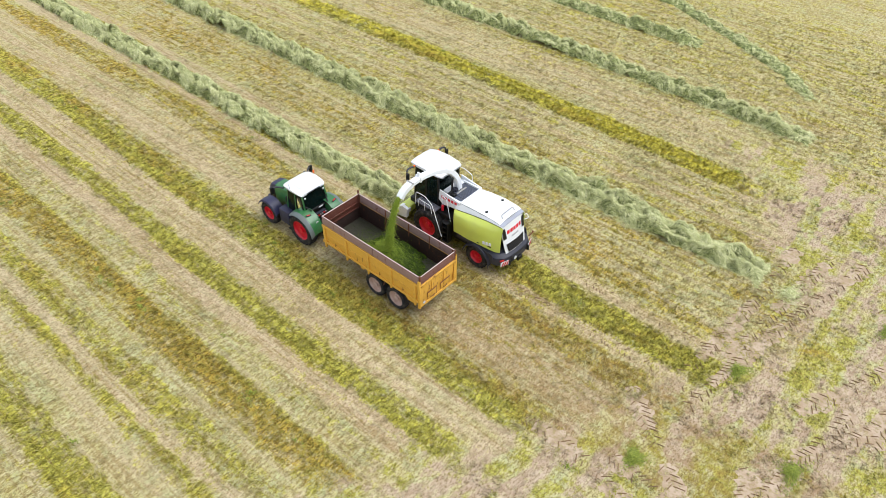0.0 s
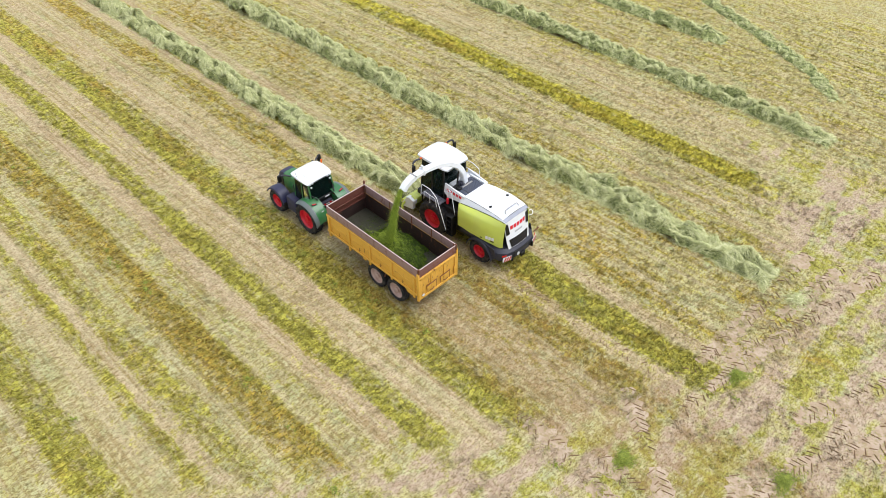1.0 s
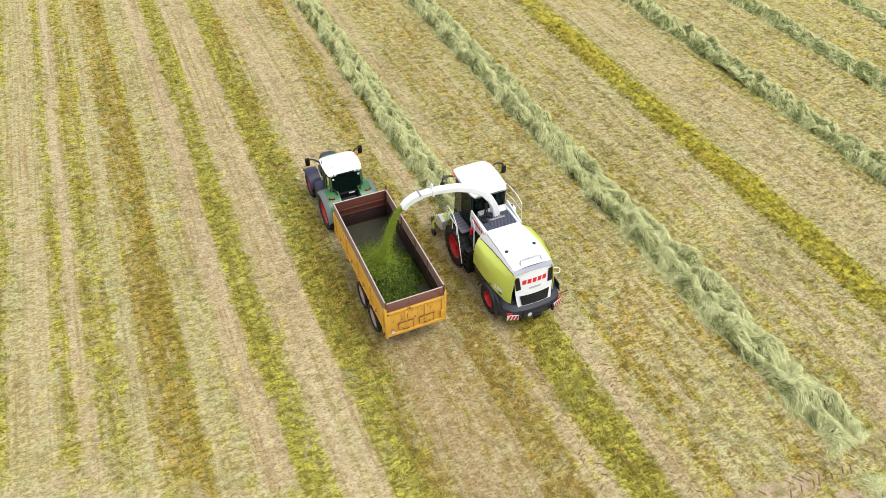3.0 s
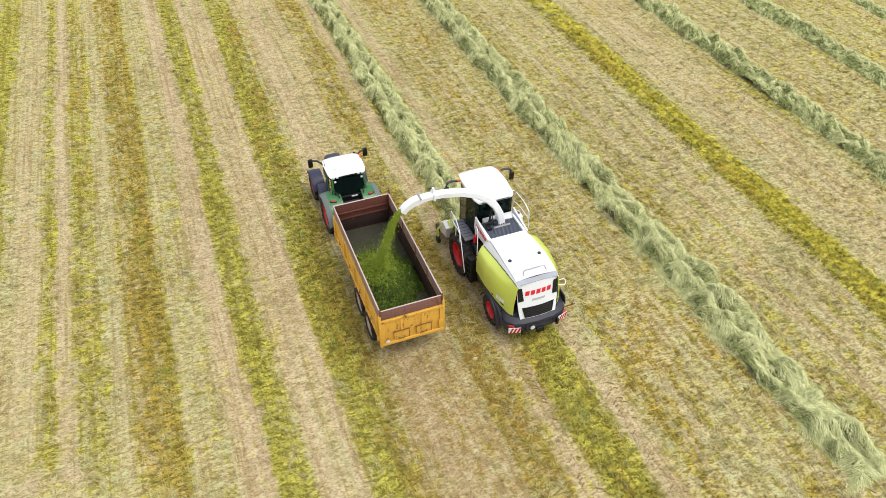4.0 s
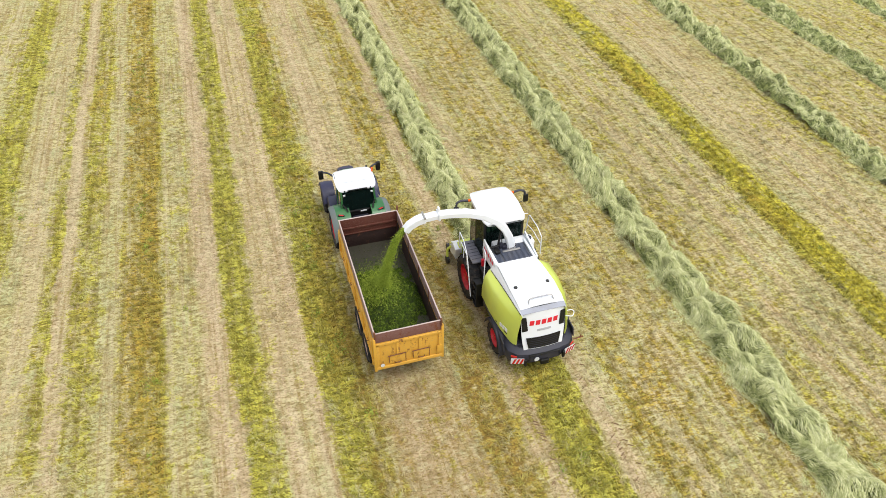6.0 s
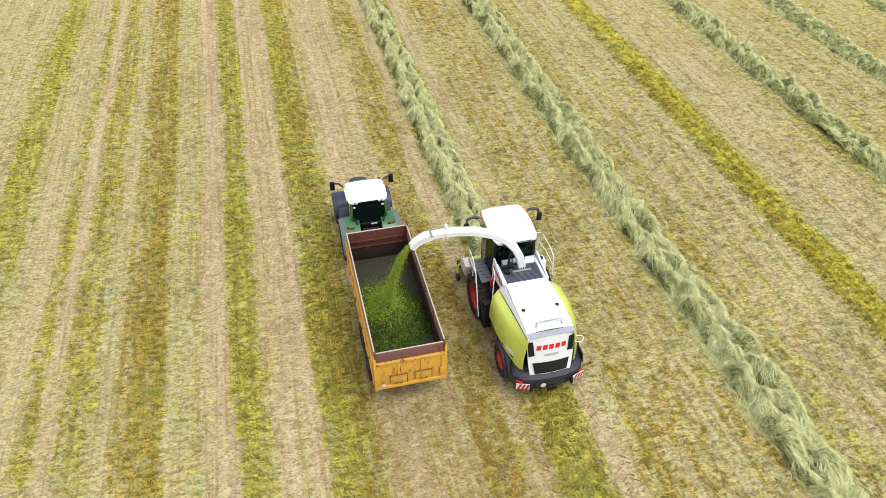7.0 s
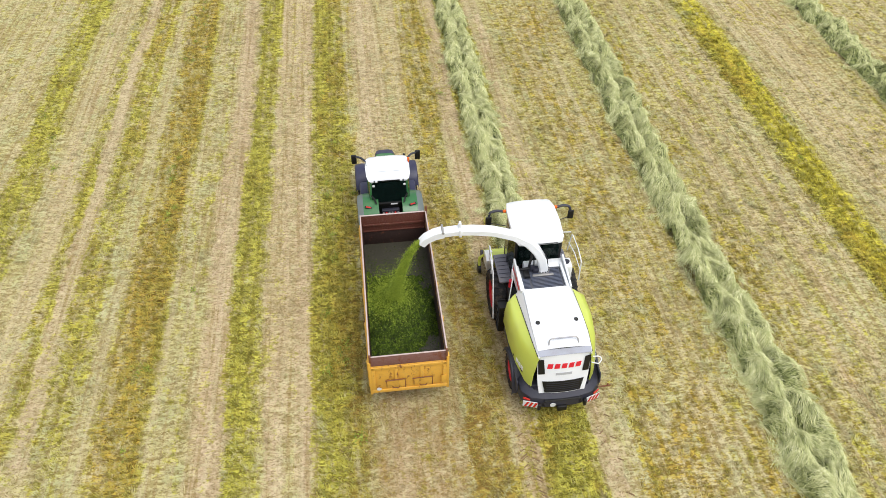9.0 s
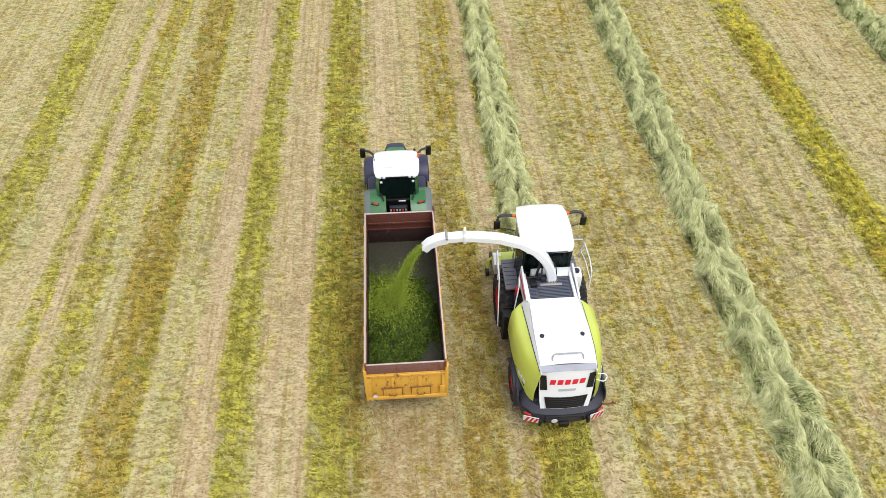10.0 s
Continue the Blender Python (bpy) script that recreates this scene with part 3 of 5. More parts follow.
def hay_clump(x, y, size, seed):
    r = np.random.default_rng(seed)
    n = 1600
    a, q = r.uniform(0, 6.28, n), np.abs(r.normal(0, 0.5, n)) * size
    q *= 1 + 0.5 * np.sin(a * 3 + seed)
    base = np.stack([x + q * np.cos(a) * 1.5, y + q * np.sin(a), 0.02 + 0.2 * np.exp(-(q / size / 0.5) ** 2) * r.random(n)], 1)
    kind_name = "hay_clump" if size > .6 else "weed_patch"
    ob = new(kind_name, blades(kind_name, base, r.normal(seed, 0.8, n), r.normal(radians(10), radians(14), n), 0.08 + 0.16 * r.random(n), 0.008 + 0.01 * r.random(n), 0.5, "hay" if size > .6 else "weed"))
    tagged(ob, "small dropped clump of grey-green hay on stubble" if size > .6 else "low patch of fresh green leaves on bare headland soil", "hay clump" if size > .6 else "weed patch", "" if size > .6 else "green patches on the headland")


for k, (x, y, s) in enumerate(((12.5, -12.5, 0.8), (2.7, -16.5, .5), (6.1, -12.6, .4), (-1.0, -11.4, .45), (13.0, -17.0, .4))):
    hay_clump(x, y, s, 40 + k)


def ground_at(x, y):
    """Height of the ground's sheet, whose corners stand a metre apart."""
    i, j = math.floor(x), math.floor(y)
    a, b = x - i, y - j
    return (ground_height(i, j) * (1 - a) + ground_height(i + 1, j) * a) * (1 - b) + (ground_height(i, j + 1) * (1 - a) + ground_height(i + 1, j + 1) * a) * b


# ways of wheels: three points each; over the headland first, then behind the harvester
HEADLAND_WAYS = (
    ((17, -14.7), (9.6, -13.0), (2.8, -11.9)), ((16.3, -13.1), (11.3, -12.5), (6.3, -12.0)), ((12.8, -18.5), (8.6, -16.9), (5.6, -15.4)), ((9.2, -19.6), (6.2, -18.0), (3.3, -16.4)),
    ((7.2, -17.4), (2.5, -16.4), (-.7, -15.8)), ((14.1, -18.1), (9.8, -18.5), (5.9, -18.6)), ((14.5, -16.3), (13, -17.4), (10.9, -18.7)), ((-1.5, -10.4), (-1.6, -11.7), (-1.9, -13.4)),
    ((-2.4, -7.0), (-2.3, -9.4), (-3.1, -12.7)), ((2.2, -9.5), (.4, -11.6), (-1.8, -14.2)), ((1.6, -15.2), (-2, -15.6), (-6.4, -14.6)), ((16, -11.4), (9.3, -11.3), (4.3, -10.9)),
)
HARVESTER_WAYS = (((3.75, -.6), (3.72, -6), (3.8, -13)), ((6.45, -.6), (6.5, -6), (6.4, -12.5)))


def along(way, step):
    """Places and directions along a bent way."""
    p0, p1, p2 = (Vector((*p, 0.0)) for p in way)
    mid = p1 * 2 - (p0 + p2) * 0.5
    n = int(((p1 - p0).length + (p2 - p1).length) / step)
    for k in range(n):
        q = k / n
        yield q, p0 * (1 - q) ** 2 + mid * 2 * q * (1 - q) + p2 * q * q, ((mid - p0) * (1 - q) + (p2 - mid) * q).normalized()


def tyre_prints():
    """Pressed lug marks of tractor tyres, low ridges of soil along bent ways, coloured dark as shaded hollows."""
    bm = bmesh.new()
    r = random.Random(5)
    for ways, small, start in ((HEADLAND_WAYS, 1.0, 0.0), (HARVESTER_WAYS, 0.62, 0.5)):
        for way in ways:
            for q, c0, d in along(way, 0.25 * small):
                sd = Vector((-d.y, d.x, 0))
                fade = start + 0.6 * abs(math.sin(q * 7 + way[0][0] * 3))
                for s in (-1, 1):
                    if r.random() < 0.25 + fade * 0.6:
                        continue
                    c = c0 + d * ((0.12 if s > 0 else 0) + r.gauss(0, .03)) + sd * (s * 0.18 + r.gauss(0, .03))
                    c.z = ground_at(c.x, c.y) + 0.016
                    e = (d * 0.55 + sd * s * 0.8).normalized() * (0.12 + 0.12 * r.random()) * small
                    f = Vector((e.y, -e.x, 0)).normalized() * (0.011 + 0.014 * r.random()) * (1.0 if small == 1 else 0.9)
                    vs = [bm.verts.new(c + p) for p in (-e - f, e - f, e + f, -e + f)]
                    top = [bm.verts.new(c + p * 0.6 + Vector((0, 0, 0.03))) for p in (-e - f, e - f, e + f, -e + f)]
                    bm.faces.new(top)
                    for i in range(4):
                        bm.faces.new((vs[i], vs[(i + 1) % 4], top[(i + 1) % 4], top[i]))
    ob = new("tyre_tracks", finish("tyre_tracks", bm, "soil", 0))
    tagged(ob, "chevron tyre tracks pressed into the headland soil", "tyre tracks", kind="stuff")


def wheel_ruts():
    """Pale soil rolled smooth where wheels went over the headland, with ragged edges and gaps."""
    bm = bmesh.new()
    r = random.Random(9)
    for way in HEADLAND_WAYS:
        row = None
        for q, c0, d in along(way, 0.16):
            sd = Vector((-d.y, d.x, 0))
            worn = 0.5 + 0.5 * math.sin(q * 9 + way[0][1] * 2) + 0.35 * noise.noise((c0.x * 0.9, c0.y * 0.9, 2.0))
            if worn < 0.25:
                row = None
                continue
            lo, hi = (0.22 + 0.22 * min(worn, 1) + 0.14 * r.uniform(-1, 1) for _ in range(2))
            ring = []
            for u in (-hi, -hi * .4, lo * .4, lo):
                p = c0 + sd * u
                ring.append(bm.verts.new((p.x, p.y, ground_at(p.x, p.y) + (0.012 if abs(u) < .3 else 0.004))))
            if row:
                for k in range(3):
                    bm.faces.new((row[k], row[k + 1], ring[k + 1], ring[k]))
            row = ring
    ob = new("wheel_ruts", finish("wheel_ruts", bm, "rut", 180))
    tagged(ob, "pale bare soil ruts rolled smooth on the headland", "wheel ruts", kind="stuff")


tyre_prints()
wheel_ruts()


def weeds():
    """Small green plants dotted along the strips where swaths have lain."""
    r = np.random.default_rng(21)
    parts = []
    for cx, spread, count in ((-9.7, .5, 30), (-2.3, .4, 24), (4.5, .5, 14), (20.3, .6, 14), (-15.4, .5, 8)):
        for _ in range(count):
            x, y = r.normal(cx, spread), r.uniform(-14, 34)
            k = int(r.integers(14, 46))
            q = np.abs(r.normal(0, .10 + .1 * r.random(), k))
            a = r.uniform(0, 6.28, k)
            parts.append(np.stack([x + q * np.cos(a), y + 1.5 * q * np.sin(a), np.full(k, .03) + .05 * r.random(k)], 1))
    p = np.concatenate(parts)
    n = len(p)
    ob = new("weed_tufts", blades("weed_tufts", p, r.uniform(0, 6.28, n), r.normal(.5, .3, n), .06 + .08 * r.random(n), .02 + .03 * r.random(n), .5, "weed"))
    tagged(ob, "small green weeds growing among the stubble", "weeds", kind="stuff")


weeds()


# ---- tipping trailer ----
def trailer():
    t = thing("tipping_trailer", pose(0.07, 0.12, 0, 0, 0, -0.34), "old rusty yellow twin-axle tipping trailer behind the tractor", "farm trailer")
    L, W, F, B, R = 6.63, 1.25, 1.45, 2.45, 2.95   # length, half width, floor, top of the steel side, rim
    # bed and frame
    part("bed_floor", boxes((-W + .04, W - .04, 0.04, L - .04, F - .06, F), bev=.006), "bed", t, "scuffed grey bed floor")
    bm = boxes((-.5, -.36, -.0, L - .3, .98, 1.28), (.36, .5, 0, L - .3, .98, 1.28), bev=.01)
    for k in range(8):
        box(bm, -W + .03, W - .03, .25 + k * .85, .35 + k * .85, 1.26, 1.385, bev=.006)
    part("chassis_frame", bm, "ironwork", t)
    for s in (-1, 1):
        side = part("side_panel", boxes((s * W - .03, s * W + .03, 0.02, L, 1.38, B), bev=.008), "yellow", t, "yellow painted steel side with rust runs")
        lining = part("lining", boxes((s * (W - .036) - .004, s * (W - .036) + .004, .05, L - .05, F, B - .01), bev=0), "shaded_lining", side, "rust-brown bare inner sheet, darkened for inside shade", 0)
        part("top_rail", boxes((s * (W + .03) - .04, s * (W + .03) + .03, 0.0, L, B - .12, B + .01), (s * (W + .045) - .05, s * (W + .045) + .03, 0.0, L, 1.34, 1.48), bev=.012), "yellow", side)
        for k in range(5):
            y = .14 + k * 1.56
            part("stake", boxes((s * (W + .045) - .055, s * (W + .045) + .055, y, y + .13, 1.10, B), bev=.012), "yellow", side)
        for k in range(4):
            y = .95 + k * 1.56
            part("rope_hook", tube(bmesh.new(), [(s * (W + .05), y, 1.62), (s * (W + .12), y, 1.58), (s * (W + .12), y, 1.68), (s * (W + .06), y + .04, 1.72)], .014), "ironwork", side)
        part("mid_rail", boxes((s * (W + .03) - .02, s * (W + .03) + .02, .02, L - .02, 1.86, 1.93), bev=.01), "yellow_worn", side, "rust-streaked yellow rail")
        part("lower_bracket", loft([[(s * (W + a), y, z) for y, z in ((3.62, 1.36), (4.02, 1.36), (3.92, 1.12), (3.72, 1.12))] for a in (-.03, .03)]), "yellow", side)
        part("lower_bracket", loft([[(s * (W + a), y, z) for y, z in ((.30, 1.36), (.95, 1.36), (.72, 1.08), (.34, 1.08))] for a in (-.03, .03)]), "yellow", side)
        # extension board in two lengths with flat iron stakes
        ext = part("extension_board", boxes((s * (W - .01) - .018, s * (W - .01) + .018, .03, 2.98, B + .012, R), (s * (W - .01) - .018, s * (W - .01) + .018, 3.02, L - .02, B + .012, R + .01), bev=.005), "board", t, "weathered greyish-pink extension board")
        part("cap_strip", boxes((s * (W - .01) - .024, s * (W - .01) + .024, .03, L - .02, R + .012, R + .03), bev=.004), "edge", ext, "pale worn top edge")
        for y in (.10, 1.6, 3.0, 4.6, L - .12):
            part("iron_strap", boxes((s * (W - .035) - .012, s * (W - .035) + .012, y - .035, y + .035, B - .3, R + .02), bev=.004), "ironwork", ext)
    front = part("front_board", boxes((-W + .03, W - .03, L - .05, L, 1.3, R - .02), bev=.008), "inside", t, "rusty brown front board")
    part("rib", boxes((-W + .08, W - .08, L - .1, L - .052, B - .04, B + .06), (-W + .08, W - .08, L - .09, L - .052, 2.13, 2.19), bev=.01), "inside", front)
    # dark colour stands in for shade low on the front board
    part("lower_sheet", boxes((-W + .06, W - .06, L - .064, L - .052, F, 2.12), bev=.003), "shaded_lining", front, "rusty lower sheet, darkened for inside shade")
    part("front_post", boxes((W - .02, W + .05, L - .06, L + .03, 1.0, R + .22), bev=.01), "ironwork", front)
    # tailgate
    tg = part("tailgate", boxes((-W + .0, W - .0, -.05, .0, 1.08, B - .02), bev=.01), "yellow_worn", t, "yellow tailgate with rust scrapes")
    for x in (-1.17, -.42, .42, 1.17):
        part("rib", boxes((x - .06, x + .06, -.1, -.052, 1.1, B - .05), bev=.014), "yellow_worn", tg)
    part("lower_rail", boxes((-W, W, -.11, -.053, 1.05, 1.2), bev=.014), "yellow_worn", tg)
    part("upper_rail", boxes((-W, W, -.10, -.053, B - .16, B - .03), bev=.014), "yellow_worn", tg)
    for x in (-.45, .45):
        hatch = part("grain_hatch", boxes((x - .30, x + .30, -.085, -.055, 1.24, 1.66), bev=.01), "yellow_worn", tg, "yellow hatch with rusty edges")
        part("hatch_frame", boxes((x - .32, x - .298, -.096, -.086, 1.30, 1.68), (x + .298, x + .32, -.096, -.086, 1.22, 1.68), (x - .298, x + .298, -.096, -.086, 1.66, 1.68), bev=.004), "ironwork", hatch, "thin rusty frame")
        part("latch_lever", rod(bmesh.new(), (x - .36, -.12, 1.70), (x + .30, -.12, 1.73), .02), "ironwork", hatch, "rusty latch lever")
        part("handle", tube(bmesh.new(), [(x - .12, -.09, 1.32), (x - .10, -.16, 1.34), (x + .10, -.16, 1.34), (x + .12, -.09, 1.32)], .016), "ironwork", hatch)
    part("side_latch", boxes((W - .20, W - .02, -.125, -.102, 1.30, 1.72), bev=.02), "yellow", tg)
    part("rear_board", boxes((-W, W, -.045, -.005, B + .0, R - .03), bev=.008), "rear_board", t, "dark weathered tailgate extension board")
    part("rear_cap", boxes((-W, W, -.05, .0, R - .028, R - .012), bev=.004), "edge", t)
    part("front_cap", boxes((-W + .03, W - .03, L - .055, L + .005, R - .018, R + .0), bev=.004), "edge", t)
    for s in (-1, 1):
        part("corner_post", boxes((s * (W + .02) - .045, s * (W + .02) + .045, -.1, .04, .98, R - .25), bev=.012), "yellow", t)
        part("gate_hinge", boxes((s * (W - .02) - .03, s * (W - .02) + .03, -.09, .0, R - .26, R + .06), bev=.008), "ironwork", t)
    bm = rod(bmesh.new(), (-1.02, -.115, 1.27), (-1.02, -.105, 1.27), .08, 18)
    part("round_plate", bm, "lens", t, "round white sign plate")
    # axles
    for y in (1.50, 2.92):
        part("axle", rod(bmesh.new(), (-1.1, y, .66), (1.1, y, .66), .06), "ironwork", t)
        for s in (-1, 1):
            wheel(t, (s * 1.17, y, .66), .66, .42, .43, "cream", "cream", 26, .02, s)
    for s in (-1, 1):
        part("spring_beam", boxes((s * .62 - .06, s * .62 + .06, 1.2, 3.4, .74, .98), bev=.03), "ironwork", t)
        bm = tube(bmesh.new(), [(s * 1.22, 2.3, 1.36), (s * 1.28, 2.32, 1.0), (s * 1.2, 2.5, .8)], .03)
        part("tie_rod", bm, "ironwork", t)
    bm = loft([[(-.5, L - .4, .98), (.5, L - .4, .98), (.5, L - .4, 1.26), (-.5, L - .4, 1.26)], [(-.09, L + 1.15, .52), (.09, L + 1.15, .52), (.09, L + 1.15, .68), (-.09, L + 1.15, .68)]])
    part("drawbar", bm, "yellow", t)
    part("hydraulic_hose", tube(tube(bmesh.new(), [(.1, L - .1, 1.1), (.14, L + .5, 1.2), (.1, L + 1.0, 1.0), (.08, L + 1.2, 1.1)], .018), [(-.1, L - .1, 1.1), (-.16, L + .5, 1.3), (-.1, L + 1.0, 1.1), (-.08, L + 1.2, 1.15)], .018), "black", t)


trailer()


def heap_height(x, y):
    """Surface of the load in the trailer: a ridge along the far wall, steep on the harvester's side."""
    d = math.exp(-((x + .25) / .85) ** 2 - ((y - 2.9) / 1.25) ** 2)
    h = 1.34 + .62 * d + .34 * math.exp(-((y - 2.7) / 1.7) ** 2) - .16 * math.exp(-((x - .05) / .26) ** 2 - ((y - 3.2) / .4) ** 2)
    h += .22 * noise.noise((x * 1.7, y * 1.7, 1.0)) + .16 * noise.noise((x * 3.9, y * 3.9, 4.0)) + .07 * noise.noise((x * 9, y * 9, 7.0))
    edge = 0.32 * max(0, (y - 4.6)) + 0.40 * max(0, 1.0 - y) + .35 * max(0, x - .75) + .3 * max(0, x - .1) * max(0, 2 - y)
    return h - edge


def forage_load():
    bm = bmesh.new()
    rows = []
    for j in range(110):
        y = .2 + j * 6.2 / 109
        rows.append([bm.verts.new((x, y, max(heap_height(x, y), 1.42))) for x in np.linspace(-1.18, 1.18, 44)])
    skin(bm, rows, False, False)
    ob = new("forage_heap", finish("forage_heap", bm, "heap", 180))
    tagged(ob, "heap of freshly chopped green grass in the trailer", "chopped grass", kind="stuff")
    n = 60000
    x, y = rng.uniform(-1.17, 1.17, n), rng.uniform(.15, 6.4, n)
    z = np.array([heap_height(a, b) for a, b in zip(x, y)])
    keep = ((z > 1.43) & (rng.random(n) < 0.6)) | (rng.random(n) < np.where(y < 5.7, 0.07, 0.015))
    x, y, z = x[keep], y[keep], np.maximum(z[keep], 1.46)
    k = len(x)
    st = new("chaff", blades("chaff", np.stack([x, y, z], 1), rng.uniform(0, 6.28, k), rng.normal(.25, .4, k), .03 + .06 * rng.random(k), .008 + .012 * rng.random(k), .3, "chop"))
    st.parent = ob
    tagged(st, kind="stuff")
    k = 11000
    x, y = np.clip(rng.normal(-.42, .42, k), -1.15, 1.1), rng.normal(3.55, .62, k)
    z = np.array([max(heap_height(a, b), 1.45) for a, b in zip(x, y)]) + .02
    fresh = new("fresh_chaff", blades("fresh_chaff", np.stack([x, y, z], 1), rng.uniform(0, 6.28, k), rng.normal(.25, .4, k), .03 + .05 * rng.random(k), .008 + .012 * rng.random(k), .3, "spray"))
    fresh.parent = ob
    tagged(fresh, kind="stuff")
    ob.matrix_world = pose(0.07, 0.12, 0, 0, 0, -0.34)


forage_load()


def forage_stream():
    """Chopped grass thrown from the spout, a dense falling jet of flakes."""
    n = 40000
    t = rng.random(n) ** 0.8
    a, b, c = np.array([.84, 3.18, 4.86]), np.array([.30, 3.14, 4.5]), np.array([-.25, 3.05, 2.15])
    p = (1 - t)[:, None] ** 2 * a + 2 * (t * (1 - t))[:, None] * b + (t * t)[:, None] * c
    spread = .042 + .07 * t ** 2 + np.where(rng.random(n) < .08, .12, 0) * t
    p += rng.normal(0, 1, (n, 3)) * spread[:, None] * [1, 1, .5]
    k = 1400
    cloud = np.stack([rng.normal(-.25, .42, k), rng.normal(3.1, .55, k), 2.12 + np.abs(rng.normal(0, .13, k))], 1)
    cloud[:, 0] = np.clip(cloud[:, 0], -1.1, 1.1)
    p = np.concatenate([p, cloud])
    n += k
    ob = new("chopped_grass_stream", blades("chopped_grass_stream", p, rng.uniform(0, 6.28, n), rng.normal(-.7, .5, n), .02 + .035 * rng.random(n), .007 + .010 * rng.random(n), .2, "spray"))
    core, way_down = [], [a * (1 - q) ** 2 + b * 2 * q * (1 - q) + c * q * q for q in np.linspace(0.0, 0.9, 13)]
    for k, q in enumerate(way_down):
        rad = .085 - .0035 * k
        core.append([tuple(q + np.array([math.cos(g), math.sin(g), 0]) * rad * (0.75 + 0.5 * rng.random())) for g in np.linspace(0, 2 * math.pi, 10, endpoint=False)])
    body = new("jet_core", finish("jet_core", loft(core), "spray", 60))
    body.parent = ob
    tagged(body, kind="stuff")
    tagged(ob, "yellow-green jet of chopped grass falling from the spout", "chopped grass", kind="stuff")


forage_stream()


# ---- tractor ----
def tractor():
    t = thing("tractor", pose(0.1, 8.72, 0, 0, 0, 0), "green farm tractor with white cab roof and red rims", "tractor")
    # local: rear axle at y = 0, front axle at 2.65
    bm = boxes((-.28, .28, -.35, 2.9, .55, 1.15), (-.36, .36, -.45, .5, .6, 1.25), bev=.05)
    part("transmission_body", bm, "black", t)
    # bonnet
    def bonnet_section(y, hw, z0, z1):
        return [(-hw, y, z0), (hw, y, z0), (hw, y, z1 - .22), (hw * .82, y, z1 - .05), (hw * .45, y, z1), (-hw * .45, y, z1), (-hw * .82, y, z1 - .05), (-hw, y, z1 - .22)]
    bonnet = part("bonnet", loft([bonnet_section(*r) for r in ((1.35, .50, 1.05, 2.10), (1.9, .48, 1.02, 2.10), (2.45, .46, .98, 2.08), (2.92, .45, .96, 2.045))]), "green", t, "green rear bonnet")
    nose = part("bonnet_nose", loft([bonnet_section(*r) for r in ((2.925, .455, .96, 2.05), (3.1, .44, .955, 2.02), (3.28, .42, .95, 1.97), (3.48, .36, 1.0, 1.80), (3.54, .26, 1.05, 1.6))]), "navy", t, "dark blue-grey bonnet nose")
    for s in (-1, 1):
        part("side_grille", boxes((s * .462 - .008, s * .458 + .008, 2.93, 3.2, 1.15, 1.7), bev=.01), "black", nose)
        part("headlamp", boxes((s * .27 - .09, s * .27 + .09, 3.50, 3.55, 1.42, 1.56), bev=.02), "lens", nose)
    part("front_weight", boxes((-.45, .45, 3.2, 3.75, .55, .98), bev=.06), "navy", t)
    # cab frame
    z0, z1 = 1.35, 2.86
    corners = ((-.80, -.12, -.72, .18), (.80, -.12, .72, .18), (-.78, 1.42, -.72, 1.3), (.78, 1.42, .72, 1.3), (-.86, .62, -.80, .62), (.86, .62, .80, .62))
    for x, y, xt, yt in corners:
        d = .036
        part("cab_pillar", loft([[(x - d, y - d, z0), (x + d, y - d, z0), (x + d, y + d, z0), (x - d, y + d, z0)], [(xt - d, yt - d, z1), (xt + d, yt - d, z1), (xt + d, yt + d, z1), (xt - d, yt + d, z1)]]), "green", t)

    def pane(name, a, b, c, d):
        n = (Vector(b) - Vector(a)).cross(Vector(d) - Vector(a)).normalized() * .006
        bm = loft([[Vector(p) - n for p in (a, b, c, d)], [Vector(p) + n for p in (a, b, c, d)]])
        ob = part(name, bm, "glass", t, "dark tinted cab glass", 0)
        ob.visible_shadow = False
    pane("rear_window", (-.72, -.06, 1.86), (.72, -.06, 1.86), (.68, .17, z1 - .06), (-.68, .17, z1 - .06))
    pane("windscreen", (.74, 1.42, z0 + .35), (-.74, 1.42, z0 + .35), (-.68, 1.3, z1 - .02), (.68, 1.3, z1 - .02))
    for s in (-1, 1):
        pane("side_window", (s * .84, -.06, z0 + .25), (s * .88, .58, z0 + .1), (s * .81, .6, z1 - .03), (s * .75, .22, z1 - .03))
        pane("door_glass", (s * .88, .66, z0 - .15), (s * .82, 1.36, z0 - .05), (s * .75, 1.27, z1 - .03), (s * .81, .66, z1 - .03))
    frame_bm = boxes((-.78, .78, -.16, -.04, 1.76, 1.87), bev=.035)
    part("rear_window_frame", frame_bm, "black", t)
    part("cab_floor", boxes((-.84, .84, -.1, 1.4, 1.12, 1.36), bev=.04), "black", t)
    part("cab_back_wall", boxes((-.5, .5, -.12, -.04, 1.3, 1.77), bev=.02), "black", t)
    seat = part("driver_seat", boxes((-.25, .25, .42, .9, 1.45, 1.68), (-.24, .24, .34, .46, 1.62, 2.25), bev=.05), "black", t)
    part("headrest", boxes((-.14, .14, .33, .42, 2.27, 2.45), bev=.03), "black", seat)
    part("steering_column", tube(bmesh.new(), [(0, 1.3, 1.4), (0, 1.15, 1.95)], .04), "black", t)
    part("console", boxes((.3, .55, .5, 1.1, 1.4, 1.85), bev=.04), "black", t)
    # roof, higher in the middle, with a visor all round
    secs = []
